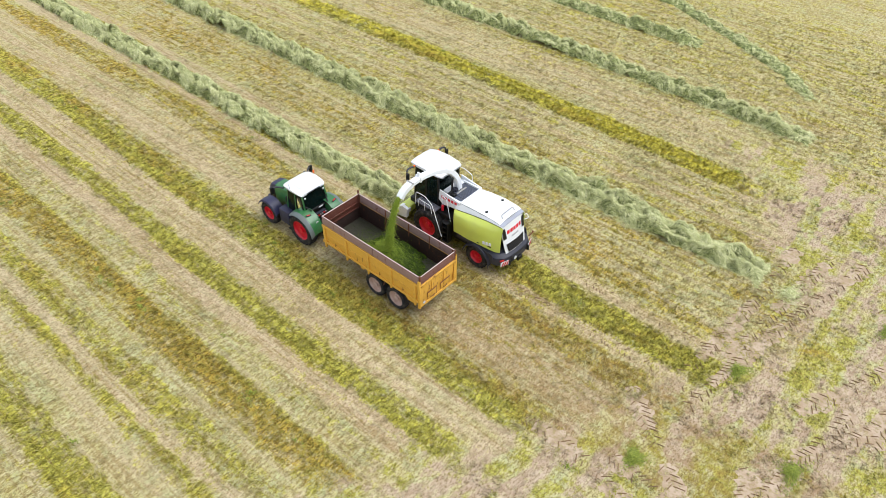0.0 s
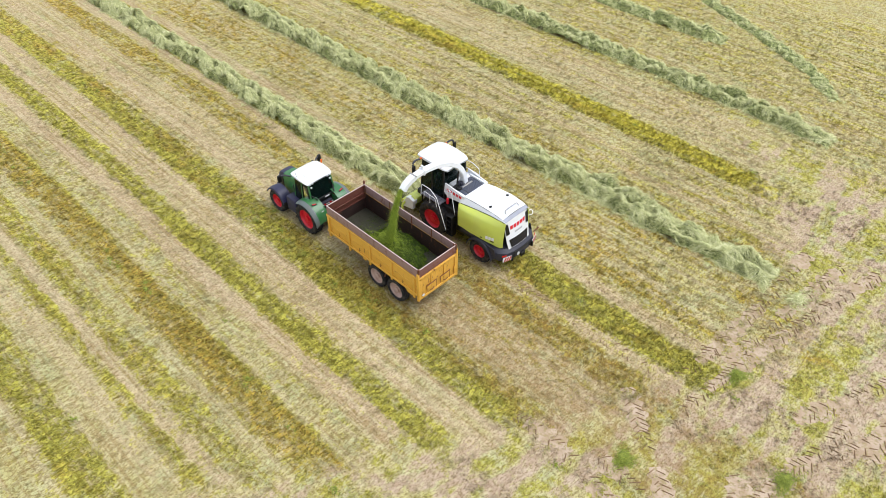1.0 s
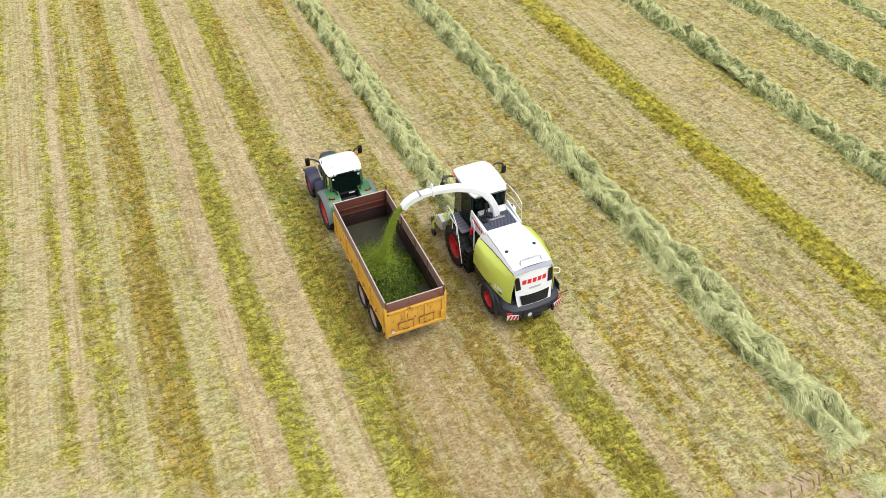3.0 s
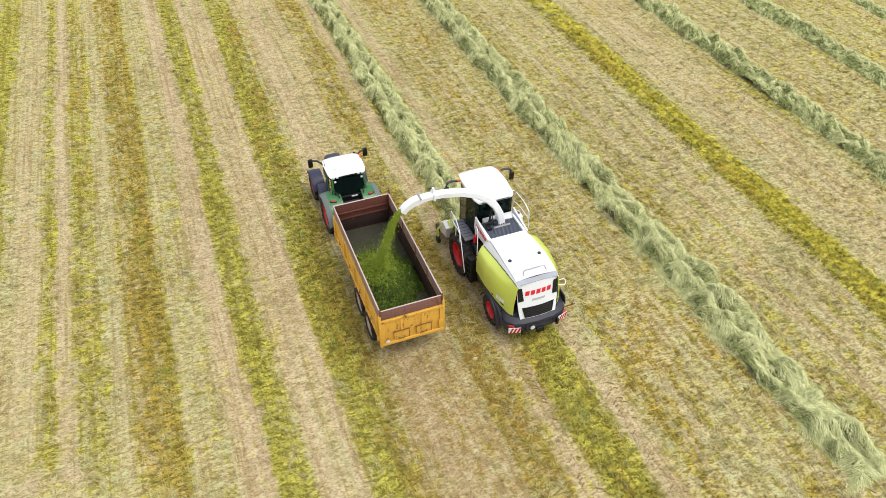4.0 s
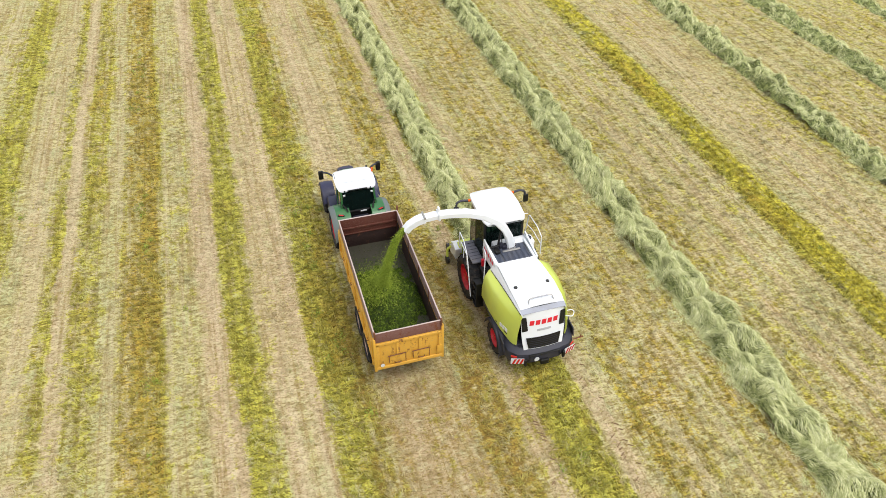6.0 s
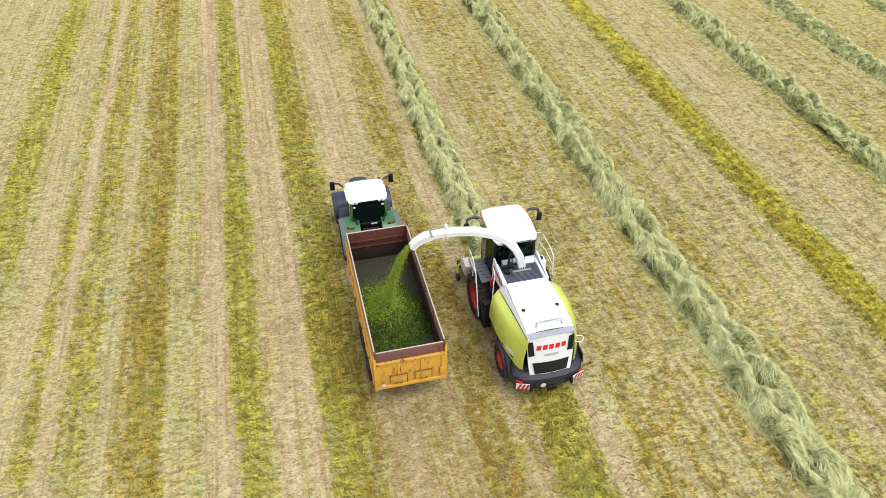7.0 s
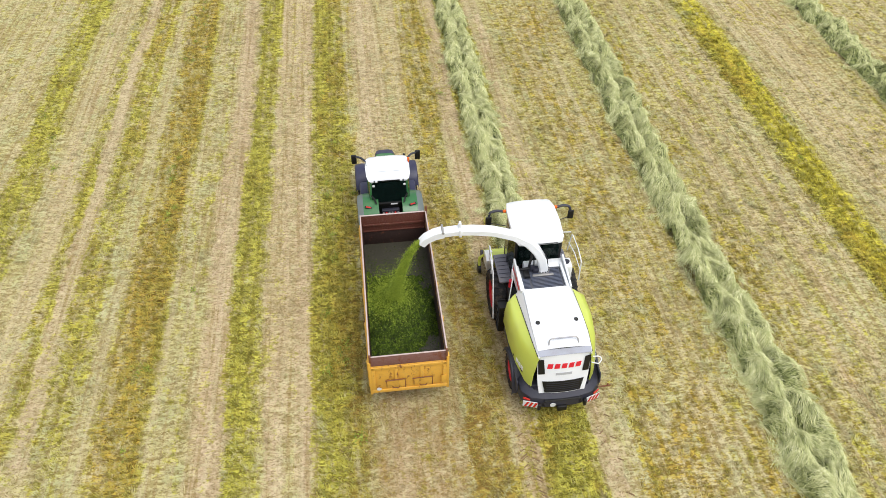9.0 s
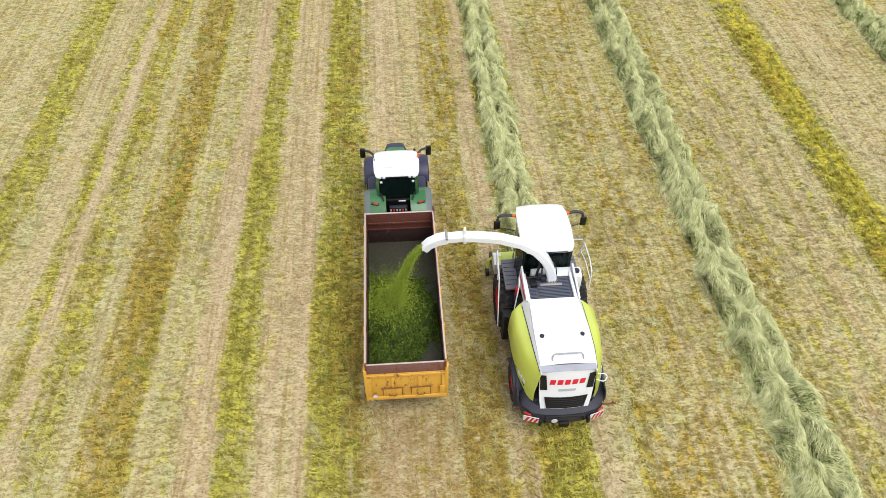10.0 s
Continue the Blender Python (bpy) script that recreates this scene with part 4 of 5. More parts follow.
    for y, hw, z in ((.10, .70, 2.86), (.14, .80, 2.92), (.35, .86, 3.00), (.9, .88, 3.04), (1.35, .85, 3.02), (1.55, .78, 2.96), (1.6, .70, 2.90)):
        secs.append([(-hw, y, 2.84), (hw, y, 2.84), (hw + .02, y, z - .07), (hw - .1, y, z - .01), (hw * .4, y, z + .015), (-hw * .4, y, z + .015), (-hw + .1, y, z - .01), (-hw - .02, y, z - .07)])
    roof = part("cab_roof", loft(secs), "white", t, "white plastic cab roof")
    part("roof_hatch", boxes((-.55, .55, .45, 1.15, 3.035, 3.062), bev=.012), "white", roof)
    for x in (-.66, -.5, .5, .66):
        part("work_lamp", boxes((x - .055, x + .055, .06, .12, 2.79, 2.88), bev=.015), "lens", roof, "small clear work lamp")
    part("visor_edge", boxes((-.70, .70, .09, .15, 2.80, 2.86), bev=.015), "black", roof)
    part("beacon", rod(rod(bmesh.new(), (.88, 1.02, 2.8), (.88, 1.02, 3.05), .016), (.88, 1.02, 3.05), (.88, 1.02, 3.2), .05, 12), "amber", t, "amber beacon")
    part("antenna", rod(bmesh.new(), (-.84, .95, 2.9), (-.86, .95, 3.25), .012), "black", t)
    # wheels
    for s in (-1, 1):
        wheel(t, (s * 1.04, 0.0, .92), .92, .56, .56, "red", "red", 22, .05, s)
        wheel(t, (s * 1.06, 2.65, .70), .70, .48, .40, "red", "red", 20, .045, s)
        # rear fender: arch with a grey outer skirt
        arch, skirt = [], []
        for k in range(11):
            a = radians(5 + 125 * k / 10)
            y, z = .02 - 1.06 * math.cos(a), .92 + 1.03 * math.sin(a)
            arch.append([(s * .48, y, z + .06), (s * .80, y, z + .05), (s * 1.10, y, z + .02)])
            skirt.append([(s * 1.10, y, z + .02), (s * 1.26, y * 1.01, z - .02), (s * 1.34, y, z - .10)])
        fen = part("rear_fender", shell(arch, .03), "green", t, "green rear mudguard")
        part("fender_skirt", shell(skirt, .03), "grey", fen, "light grey mudguard edge")
        part("fender_wall", boxes((s * .5 - .02, s * .5 + .02, -.75, .75, 1.1, 1.78), bev=.015), "green", fen)
        tilt = Matrix.Translation((s * .90, -.40, 1.925)) @ Matrix.Rotation(radians(23), 4, "X") @ Matrix.Rotation(radians(14 * s), 4, "Z")
        lamp = part("tail_light", box(bmesh.new(), -.15, .15, -.045, .045, -.02, .035, .018, 2, tilt), "black", fen, "dark lamp pod")
        part("lens", box(bmesh.new(), -.10, .10, -.028, .028, .03, .045, .008, 1, tilt), "lamp_red", lamp, "red tail light lens")
        part("lamp_arm", tube(bmesh.new(), [(s * .56, -.30, 1.99), (s * .62, -.12, 2.10), (s * .80, .10, 2.22)], .035), "black", fen, "black angled arm")
        arch = []
        for k in range(9):
            a = radians(20 + 130 * k / 8)
            y, z = 2.65 - .84 * math.cos(a), .70 + .84 * math.sin(a)
            arch.append([(s * .74, y, z), (s * 1.05, y, z + .035), (s * 1.32, y, z), (s * 1.36, y, z - .10)])
        part("front_mudguard", shell(arch, .025), "navy", t, "blue-grey front mudguard")
        # mirrors
        m_arm = part("mirror_arm", tube(bmesh.new(), [(s * .8, 1.5, 2.72), (s * 1.05, 1.75, 2.82), (s * 1.28, 1.85, 2.80)], .045), "dark", t)
        part("mirror", boxes((s * 1.33 - .11, s * 1.33 + .11, 1.80, 1.92, 2.44, 2.88), bev=.04), "black", m_arm, "black wing mirror")
    # tank, steps and exhaust
    part("fuel_tank", boxes((-1.20, -.62, .95, 1.78, .62, 1.52), bev=.1), "navy", t, "dark blue-grey tank beside the cab")
    part("tool_box", boxes((.62, 1.18, .95, 1.75, .62, 1.45), bev=.1), "navy", t)
    for x, z in ((-1.22, .45), (-1.16, .78), (-1.1, 1.08)):
        part("step", boxes((x, -.86, .75, 1.1, z, z + .045), bev=.01), "black", t)
    ex = part("exhaust", tube(rod(bmesh.new(), (.72, 1.62, 1.2), (.72, 1.62, 2.35), .09, 14), [(.72, 1.62, 2.3), (.72, 1.62, 2.75), (.76, 1.66, 2.92)], .055, 10), "black", t, "black upright exhaust")
    part("air_intake", boxes((-.7, -.5, 1.5, 1.7, 1.6, 2.0), bev=.04), "black", t)
    # rear linkage
    bm = boxes((-.5, .5, -.62, -.35, .75, 1.35), bev=.04)
    for s in (-1, 1):
        rod(bm, (s * .38, -.45, .75), (s * .42, -1.15, .58), .04)
        rod(bm, (s * .34, -.4, 1.45), (s * .4, -.9, .65), .03)
        tube(bm, [(s * .3, -.4, 1.4), (s * .36, -.75, 1.5), (s * .4, -.85, 1.1)], .04)
    for x in (-.28, -.1, .12, .3):
        tube(bm, [(x, -.5, 1.3), (x * 1.1, -.75, 1.42), (x * .7, -1.0, 1.05)], .02)
    link = part("rear_linkage", bm, "black", t)
    for k in range(5):
        part("coupler", rod(bmesh.new(), (-.32 + k * .16, -.70, 1.34), (-.32 + k * .16, -.58, 1.38), .045, 8), ("lamp_red", "steel", "steel", "lamp_red", "steel")[k], link)
    vb = part("valve_block", boxes((-.36, .36, -.34, -.16, 1.38, 1.62), bev=.03), "dark", t, "hydraulic valve block")
    for k in range(6):
        x = -.30 + k * .12
        part("coupler", rod(bmesh.new(), (x, -.42, 1.50), (x, -.30, 1.52), .04, 8), ("steel", "lamp_red", "steel", "steel", "lamp_red", "steel")[k], vb)
        part("hose", tube(bmesh.new(), [(x, -.42, 1.5), (x * .9, -.62, 1.58), (x * .6, -.95, 1.25), (x * .4, -1.3, 1.2)], .016), "black", vb)
    for s in (-1, 1):
        part("frame_lamp", boxes((s * .62 - .05, s * .62 + .05, .02, .08, 2.60, 2.68), bev=.015), "lens", t, "small clear lamp in the window corner")
    part("number_plate", boxes((.02, .3, -.20, -.17, 1.80, 1.86), bev=.004), "lens", t, "small blank white plate")
    part("round_plate", rod(bmesh.new(), (-.70, -.83, 1.55), (-.70, -.815, 1.55), .10, 18), "lens", t, "round white sign plate")
    part("hitch", boxes((-.1, .1, -1.0, -.35, .5, .62), bev=.03), "ironwork", t)


tractor()


# ---- forage harvester ----
def harvester():
    h = thing("forage_harvester", pose(5.03, 0, 0), "white and lime-green self-propelled forage harvester unloading through a raised spout", "forage harvester")
    # chassis
    part("chassis", boxes((-.75, .75, -.3, 5.4, .55, 1.5), (-1.05, 1.05, 1.2, 3.3, .75, 2.0), bev=.05), "black", h)
    part("front_axle", rod(bmesh.new(), (-1.3, 3.92, .99), (1.3, 3.92, .99), .2, 14), "black", h)
    part("rear_axle", rod(bmesh.new(), (-1.2, .6, .68), (1.2, .6, .68), .14, 12), "black", h)
    for s in (-1, 1):
        wheel(h, (s * 1.24, 3.92, .99), .99, .68, .56, "red", "red", 22, .05, s)
        wheel(h, (s * 1.22, .60, .70), .70, .52, .38, "red", "red", 20, .045, s)
    # hood: white centre panel, crowned
    secs = []
    for y, hw, z in ((2.20, .80, 3.02), (1.6, .84, 3.10), (.65, .88, 3.15), (-.1, .87, 3.10), (-.36, .855, 3.04)):
        secs.append([(u * hw, y, z - .07 * u * u - .0) for u in (-1, -.75, -.4, 0, .4, .75, 1)])
    hood = part("engine_hood", shell(secs, -.04), "white", h, "white engine hood")
    for x in (-.66, .62):
        part("exhaust_outlet", rod(rod(bmesh.new(), (x, .65, 3.06), (x, .65, 3.17), .07, 16), (x, .63, 3.17), (x, .60, 3.20), .055, 16), "black", hood, "small black outlet")
    bm = tube(bmesh.new(), [(-.50, -.30, 3.0), (-.46, -.12, 3.24), (.46, -.12, 3.24), (.50, -.30, 3.0)], .022)
    part("hood_handle", bm, "steel", hood, "grey tube handle")
    part("handle_plate", boxes((-.30, .30, -.145, -.095, 3.225, 3.255), bev=.01), "seam", hood)
    for s in (-1, 1):
        part("seam_line", tube(bmesh.new(), [(s * 1.005, 2.3, 2.645), (s * .985, 1.2, 2.825), (s * .96, .3, 2.925), (s * .89, -.5, 2.89)], .016), "black", hood)
    part("hood_seam", shell([[(u, y, z) for u in (-.86, -.4, 0, .4, .86)] for y, z in ((-.36, 3.005), (-.45, 2.965), (-.55, 2.925))], .02), "seam", h, "pale grey gap strip")
    # side panels, lime green, bulging
    for s in (-1, 1):
        secs = []
        rows = ((2.42, (1.0, 2.62), (1.08, 2.54), (1.12, 1.62)), (2.12, (1.0, 2.67), (1.36, 2.57), (1.43, 1.58)), (1.2, (.98, 2.82), (1.36, 2.64), (1.43, 1.56)),
                (.3, (.955, 2.92), (1.25, 2.63), (1.35, 1.54)), (-.35, (.90, 2.92), (1.06, 2.52), (1.17, 1.42)), (-.58, (.87, 2.86), (.93, 2.45), (1.0, 1.34)))
        edge = ((.82, 2.94), (.825, 2.965), (.875, 3.05), (.885, 3.06), (.86, 2.98), (.85, 2.92))
        part("hood_side", shell([[(s * e[0], r[0], e[1]), (s * ((e[0] + r[1][0]) / 2 + .01), r[0], (e[1] + r[1][1]) / 2 + .01), (s * (r[1][0] + .004), r[0], r[1][1] + .004)] for e, r in zip(edge, rows)], .03), "white", h, "white sloping hood side")
        for y, a, b, c in rows:
            secs.append([(s * x, y, z) for x, z in (a, ((a[0] + b[0]) / 2 + .015, (a[1] + b[1]) / 2 + .02), b, ((b[0] + c[0]) / 2 + .03, (b[1] + c[1]) / 2), c)])
        sp = part("side_panel", shell(secs, .04), "lime", h, "lime-green creased side panel", 45)
        part("panel_front", loft([[(s * .84, y, 2.60), (s * .98, y, 2.60), (s * 1.06, y, 2.52), (s * 1.10, y, 1.64), (s * .84, y, 1.64)] for y in (2.40, 2.36)]), "lime", sp)
        for k in range(3):
            part("rib", boxes((s * 1.372 - .03, s * 1.372 + .03, 2.04, 2.10, 1.62 + k * .25, 1.80 + k * .25), bev=.01), "lime", sp)
        # model marking as plain bars
        for k in range(3):
            part("number_bar", side_bar(s, .28 - k * .16, .12, 1.72, .18), "white", sp, "white marking bar")
        part("model_bar", side_bar(s, .62, .78, 1.62, .06), "black", sp, "dark marking bar")
        # rear fender, dark
        arch = []
        for k in range(11):
            a = radians(-8 + 176 * k / 10)
            y, z = .60 - .86 * math.cos(a), .70 + .82 * math.sin(a)
            arch.append([(s * .85, y, z), (s * 1.30, y, z + .01), (s * 1.50, y, z - .02), (s * 1.53, y, z - .12)])
        part("rear_fender", shell(arch, .03), "dark", h, "dark grey rear mudguard")
        part("fender_side", loft([[(s * 1.44, -.50, 1.05), (s * 1.44, -.40, 1.42), (s * 1.44, 1.9, 1.6), (s * 1.44, 1.9, 1.35), (s * 1.44, 1.15, 1.42), (s * 1.44, .6, 1.50), (s * 1.44, .1, 1.42), (s * 1.44, -.22, 1.1)],
                                  [(s * 1.40, -.50, 1.05), (s * 1.40, -.40, 1.42), (s * 1.40, 1.9, 1.6), (s * 1.40, 1.9, 1.35), (s * 1.40, 1.15, 1.42), (s * 1.40, .6, 1.50), (s * 1.40, .1, 1.42), (s * 1.40, -.22, 1.1)]]), "dark", h)
    # rear face: white panel leaning out, with grille and vents let in
    def rear(u, z, d=0.0):
        """A point of the rear face: across, height, how far proud."""
        k = (2.92 - z) / 1.6
        return Vector((u, -.54 - .34 * k + .10 * (u / .9) ** 2 - d, z))

    def rear_plate(outline, d0, d1):
        (u0, z0), (u1, z1), (u2, z2), (u3, z3) = outline
        secs = []
        for k in range(9):
            f = k / 8
            lo, hi = (u0 + (u1 - u0) * f, z0 + (z1 - z0) * f), (u3 + (u2 - u3) * f, z3 + (z2 - z3) * f)
            secs.append([rear(*lo, d0), rear(*lo, d1), rear(*hi, d1), rear(*hi, d0)])
        return loft(secs)
    grid = [[rear(u * w, z) for u in (-1, -.6, -.2, .2, .6, 1)] for z, w in ((2.92, .86), (2.5, .87), (2.0, .855), (1.6, .82), (1.22, .76))]
    rp = part("rear_panel", shell(grid, .04), "white", h, "white rear engine cover")
    part("rear_grille", rear_plate([(-.60, 1.36), (.60, 1.36), (.69, 1.82), (-.69, 1.82)], .01, .03), "black", rp, "black slatted rear grille", 0)
    for k in range(5):
        part("slat", rear_plate([(-.55, 1.42 + k * .08), (.55, 1.42 + k * .08), (.56, 1.435 + k * .08), (-.56, 1.435 + k * .08)], .03, .036), "dark", rp, smooth=0)
    for s in (-1, 1):
        part("side_vent", rear_plate([(s * .62, 2.15), (s * .835, 2.12), (s * .865, 2.72), (s * .68, 2.72)], .008, .03), "black", rp, "black side vent", 0)
    for k in range(5):
        x = -.56 + k * .232
        part("logo_shape", rear_plate([(x, 2.36), (x + .165, 2.36), (x + .195, 2.55), (x + .03, 2.55)], .006, .016), "redmark", rp, "plain red logo shape", 0)
    part("model_bar", rear_plate([(-.27, 2.08), (.27, 2.08), (.28, 2.17), (-.26, 2.17)], .006, .014), "greymark", rp, "faint grey lettering bar", 0)
    # bumper and engine underside
    secs = []
    for x, y in ((-1.40, -.30), (-1.33, -.72), (-1.06, -1.0), (-.6, -1.12), (0, -1.15), (.6, -1.12), (1.06, -1.0), (1.33, -.72), (1.40, -.30)):
        secs.append([(x * .93, y + .24, .66), (x * .98, y + .10, .74), (x, y + .08, .98), (x * .97, y + .12, 1.18), (x * .84, y + .30, 1.34), (x * .76, y + .55, 1.0)])
    bp = part("rear_bumper", loft(secs), "dark", h, "dark grey curved rear bumper")
    part("engine_back", boxes((-1.06, 1.06, -.60, .0, .9, 1.42), (-.9, .9, -.72, -.3, .9, 1.34), bev=.08), "dark", h)
    for s in (-1, 1):
        turn = Matrix.Translation((s * 1.06, -.965, .93)) @ Matrix.Rotation(radians(18 * s), 4, "Z")
        wb = part("warning_board", box(bmesh.new(), -.25, .25, -.012, .012, -.14, .14, .004, 1, turn), "lens", bp, "white board with red diagonal stripes")
        for k in range(3):
            x = -.17 + k * .14
            bm = loft([[turn @ Vector((x + o, -.014, z)) for o, z in ((-.03, -.13), (.05, -.13), (.05 + .09, .13), (.06, .13))], [turn @ Vector((x + o, -.02, z)) for o, z in ((-.03, -.13), (.05, -.13), (.05 + .09, .13), (.06, .13))]])
            part("stripe", bm, "lamp_red", wb, smooth=0)
        part("tail_light", box(bmesh.new(), -.12, .12, -.03, .0, -.05, .05, .012, 2, Matrix.Translation((s * 1.17, -.86, 1.12)) @ Matrix.Rotation(radians(32 * s), 4, "Z")), "lamp_red", bp, "red tail light")
        part("tow_eye", tube(bmesh.new(), [(s * .62, -1.04, .86), (s * .62, -1.13, .97), (s * .62, -1.04, 1.07)], .025), "black", bp)
    for x in (-.78, .78):
        part("bracket", boxes((x - .05, x + .05, -1.12, -1.0, .72, 1.02), bev=.015), "black", bp)
    part("hitch_plate", boxes((-.16, .16, -1.16, -1.05, .62, .86), bev=.02), "black", bp)
    part("step_lip", boxes((-.62, .62, -1.09, -.98, 1.13, 1.17), bev=.012), "black", bp)
    part("round_plate", rod(bmesh.new(), (-.32, -1.07, .92), (-.32, -1.09, .92), .10, 20), "lens", bp, "round white sign plate")
    bm = rod(rod(bmesh.new(), (1.3, -.7, 1.12), (1.70, -.74, 1.2), .03), (1.58, -.73, 1.16), (1.60, -.73, 1.30), .025)
    part("tow_rod", bm, "ironwork", h, "short rusty-red rod sticking out")
    part("rear_loop", tube(bmesh.new(), [(.90, -.56, 2.40), (1.14, -.68, 2.40), (1.26, -.55, 2.48), (1.18, -.5, 2.58), (.90, -.48, 2.58)], .018), "white", h, "white tube bracket")
    # radiator deck behind the cab
    deck = part("intake_deck", boxes((-.80, .80, 2.2, 3.3, 2.7, 2.96), bev=.03), "deck", h, "grey air intake deck")
    for k in range(14):
        y = 2.30 + k * .062
        part("slat", boxes((-.42, .62, y, y + .03, 2.962, 2.995), bev=0), "grille", deck, smooth=0)
    for k in range(9):
        part("slat", boxes((-.74, -.50, 2.30 + k * .06, 2.33 + k * .06, 2.962, 2.99), bev=0), "grille", deck, smooth=0)
    part("rail", boxes((-.86, -.76, 2.15, 3.35, 2.86, 3.06), (.70, .80, 2.15, 3.35, 2.86, 3.06), (-.8, .8, 2.16, 2.24, 2.95, 3.04), bev=.02), "white", deck)
    part("intake_box", boxes((-.66, -.46, 2.75, 3.05, 2.96, 3.12), bev=.03), "black", deck)
    part("cab_rear_cover", boxes((-.55, .85, 3.22, 3.62, 2.5, 3.0), bev=.05), "white", h)
    # white pointed side cheeks with red shapes
    for s in (-1, 1):
        ol = [(2.30, 2.55), (3.35, 2.40), (3.62, 2.62), (3.55, 3.22), (3.35, 3.20), (2.2, 3.02)]
        ck = part("side_cheek", loft([[(s * .90, y, z) for y, z in ol], [(s * .84, y, z) for y, z in ol]]), "white", h, "white pointed side cover")
        for k in range(5):
            y = 3.42 - k * .22
            bm = loft([[(s * x, y + o, z) for o, z in ((0, 2.80), (-.15, 2.78), (-.15, 2.94), (0, 2.96))] for x in (.904, .912)])
            part("logo_shape", bm, "redmark", ck, "plain red logo shape", 0)
    # cab
    z0, z1 = 1.9, 3.86
    for x, y, xt, yt in ((-.78, 3.72, -.80, 3.74), (.78, 3.72, .80, 3.74), (-.74, 5.45, -.78, 5.25), (.74, 5.45, .78, 5.25), (-.86, 4.5, -.86, 4.5), (.86, 4.5, .86, 4.5)):
        d = .045
        part("cab_pillar", loft([[(x - d, y - d, z0), (x + d, y - d, z0), (x + d, y + d, z0), (x - d, y + d, z0)], [(xt - d, yt - d, z1), (xt + d, yt - d, z1), (xt + d, yt + d, z1), (xt - d, yt + d, z1)]]), "black", h)

    def pane(name, a, b, c, d):
        n = (Vector(b) - Vector(a)).cross(Vector(d) - Vector(a)).normalized() * .006
        ob = part(name, loft([[Vector(p) - n for p in (a, b, c, d)], [Vector(p) + n for p in (a, b, c, d)]]), "glass", h, "dark tinted cab glass", 0)
        ob.visible_shadow = False
    pane("rear_window", (-.76, 3.69, 2.75), (.76, 3.69, 2.75), (.78, 3.71, z1), (-.78, 3.71, z1))
    pane("windscreen", (.72, 5.47, 2.1), (-.72, 5.47, 2.1), (-.76, 5.27, z1), (.76, 5.27, z1))
    for s in (-1, 1):
        pane("side_window", (s * .82, 3.76, 2.2), (s * .90, 4.46, 2.2), (s * .90, 4.46, z1), (s * .84, 3.78, z1))
        pane("door_glass", (s * .90, 4.54, 2.0), (s * .79, 5.42, 2.0), (s * .83, 5.24, z1), (s * .90, 4.54, z1))
    part("cab_floor", boxes((-.82, .82, 3.6, 5.4, 1.65, 1.95), bev=.04), "black", h)
    part("cab_back_wall", boxes((-.8, .8, 3.66, 3.74, 1.9, 2.74), bev=.02), "black", h)
    seat = part("driver_seat", boxes((-.27, .27, 4.15, 4.65, 2.25, 2.5), (-.26, .26, 4.05, 4.18, 2.45, 3.1), bev=.05), "black", h)
    part("headrest", boxes((-.15, .15, 4.04, 4.14, 3.12, 3.3), bev=.03), "black", seat)
    part("console", boxes((.35, .6, 4.3, 5.1, 1.95, 2.65), bev=.05), "black", h)
    part("steering_column", tube(bmesh.new(), [(0, 5.15, 1.9), (0, 5.0, 2.6)], .05), "black", h)
    secs = []
    for y, hw, z in ((3.50, .62, 3.90), (3.53, .78, 3.95), (3.75, .87, 4.02), (4.5, .90, 4.08), (5.25, .88, 4.06), (5.65, .80, 4.0), (5.74, .66, 3.93)):
        secs.append([(-hw * .96, y, 3.84), (hw * .96, y, 3.84), (hw + .01, y, 3.90), (hw, y, z - .05), (hw - .12, y, z), (hw * .4, y, z + .025), (-hw * .4, y, z + .025), (-hw + .12, y, z), (-hw, y, z - .05), (-hw - .01, y, 3.90)])
    roof = part("cab_roof", loft(secs), "white", h, "white rounded cab roof")
    for s in (-1, 1):
        arm = part("mirror_arm", tube(bmesh.new(), [(s * .82, 5.25, 3.9), (s * 1.25, 5.35, 3.92), (s * 1.50, 5.30, 3.88), (s * 1.52, 5.22, 3.6)], .05), "dark", h)
        part("indicator", boxes((s * .95 - .06, s * .95 + .06, 5.22, 5.32, 3.88, 3.98), bev=.03), "amber", arm, "amber indicator lamp")
        part("mirror", boxes((s * 1.53 - .11, s * 1.53 + .11, 5.16, 5.24, 3.38, 3.76), bev=.03), "black", arm, "black wing mirror")
        part("mirror_stay", tube(bmesh.new(), [(s * 1.45, 5.2, 3.45), (s * .88, 5.1, 3.35)], .015), "black", arm)
    # platforms, ladder and rails
    for s in (-1, 1):
        pl = part("platform", boxes((s * 1.10 - .24, s * 1.10 + .24, 3.5, 4.9, 2.02, 2.10), bev=.015), "platform", h, "grey tread-plate platform")
        part("side_cover", boxes((s * .98 - .12, s * .98 + .12, 2.45, 3.6, 1.4, 1.98), bev=.04), "black", h)
        for k in range(6):
            part("tread_bar", boxes((s * 1.10 - .2, s * 1.10 + .2, 3.70 + k * .2, 3.715 + k * .2, 2.101, 2.112), bev=0), "dark", pl, smooth=0)
    lad = part("ladder", boxes((-1.52, -1.20, 2.44, 2.48, .6, 1.9), (-1.52, -1.20, 2.82, 2.86, .6, 1.9), bev=.012), "black", h, "black access ladder")
    for k in range(5):
        part("rung", boxes((-1.54, -1.22, 2.46, 2.84, .62 + k * .3, .66 + k * .3), bev=.01), "black", lad)
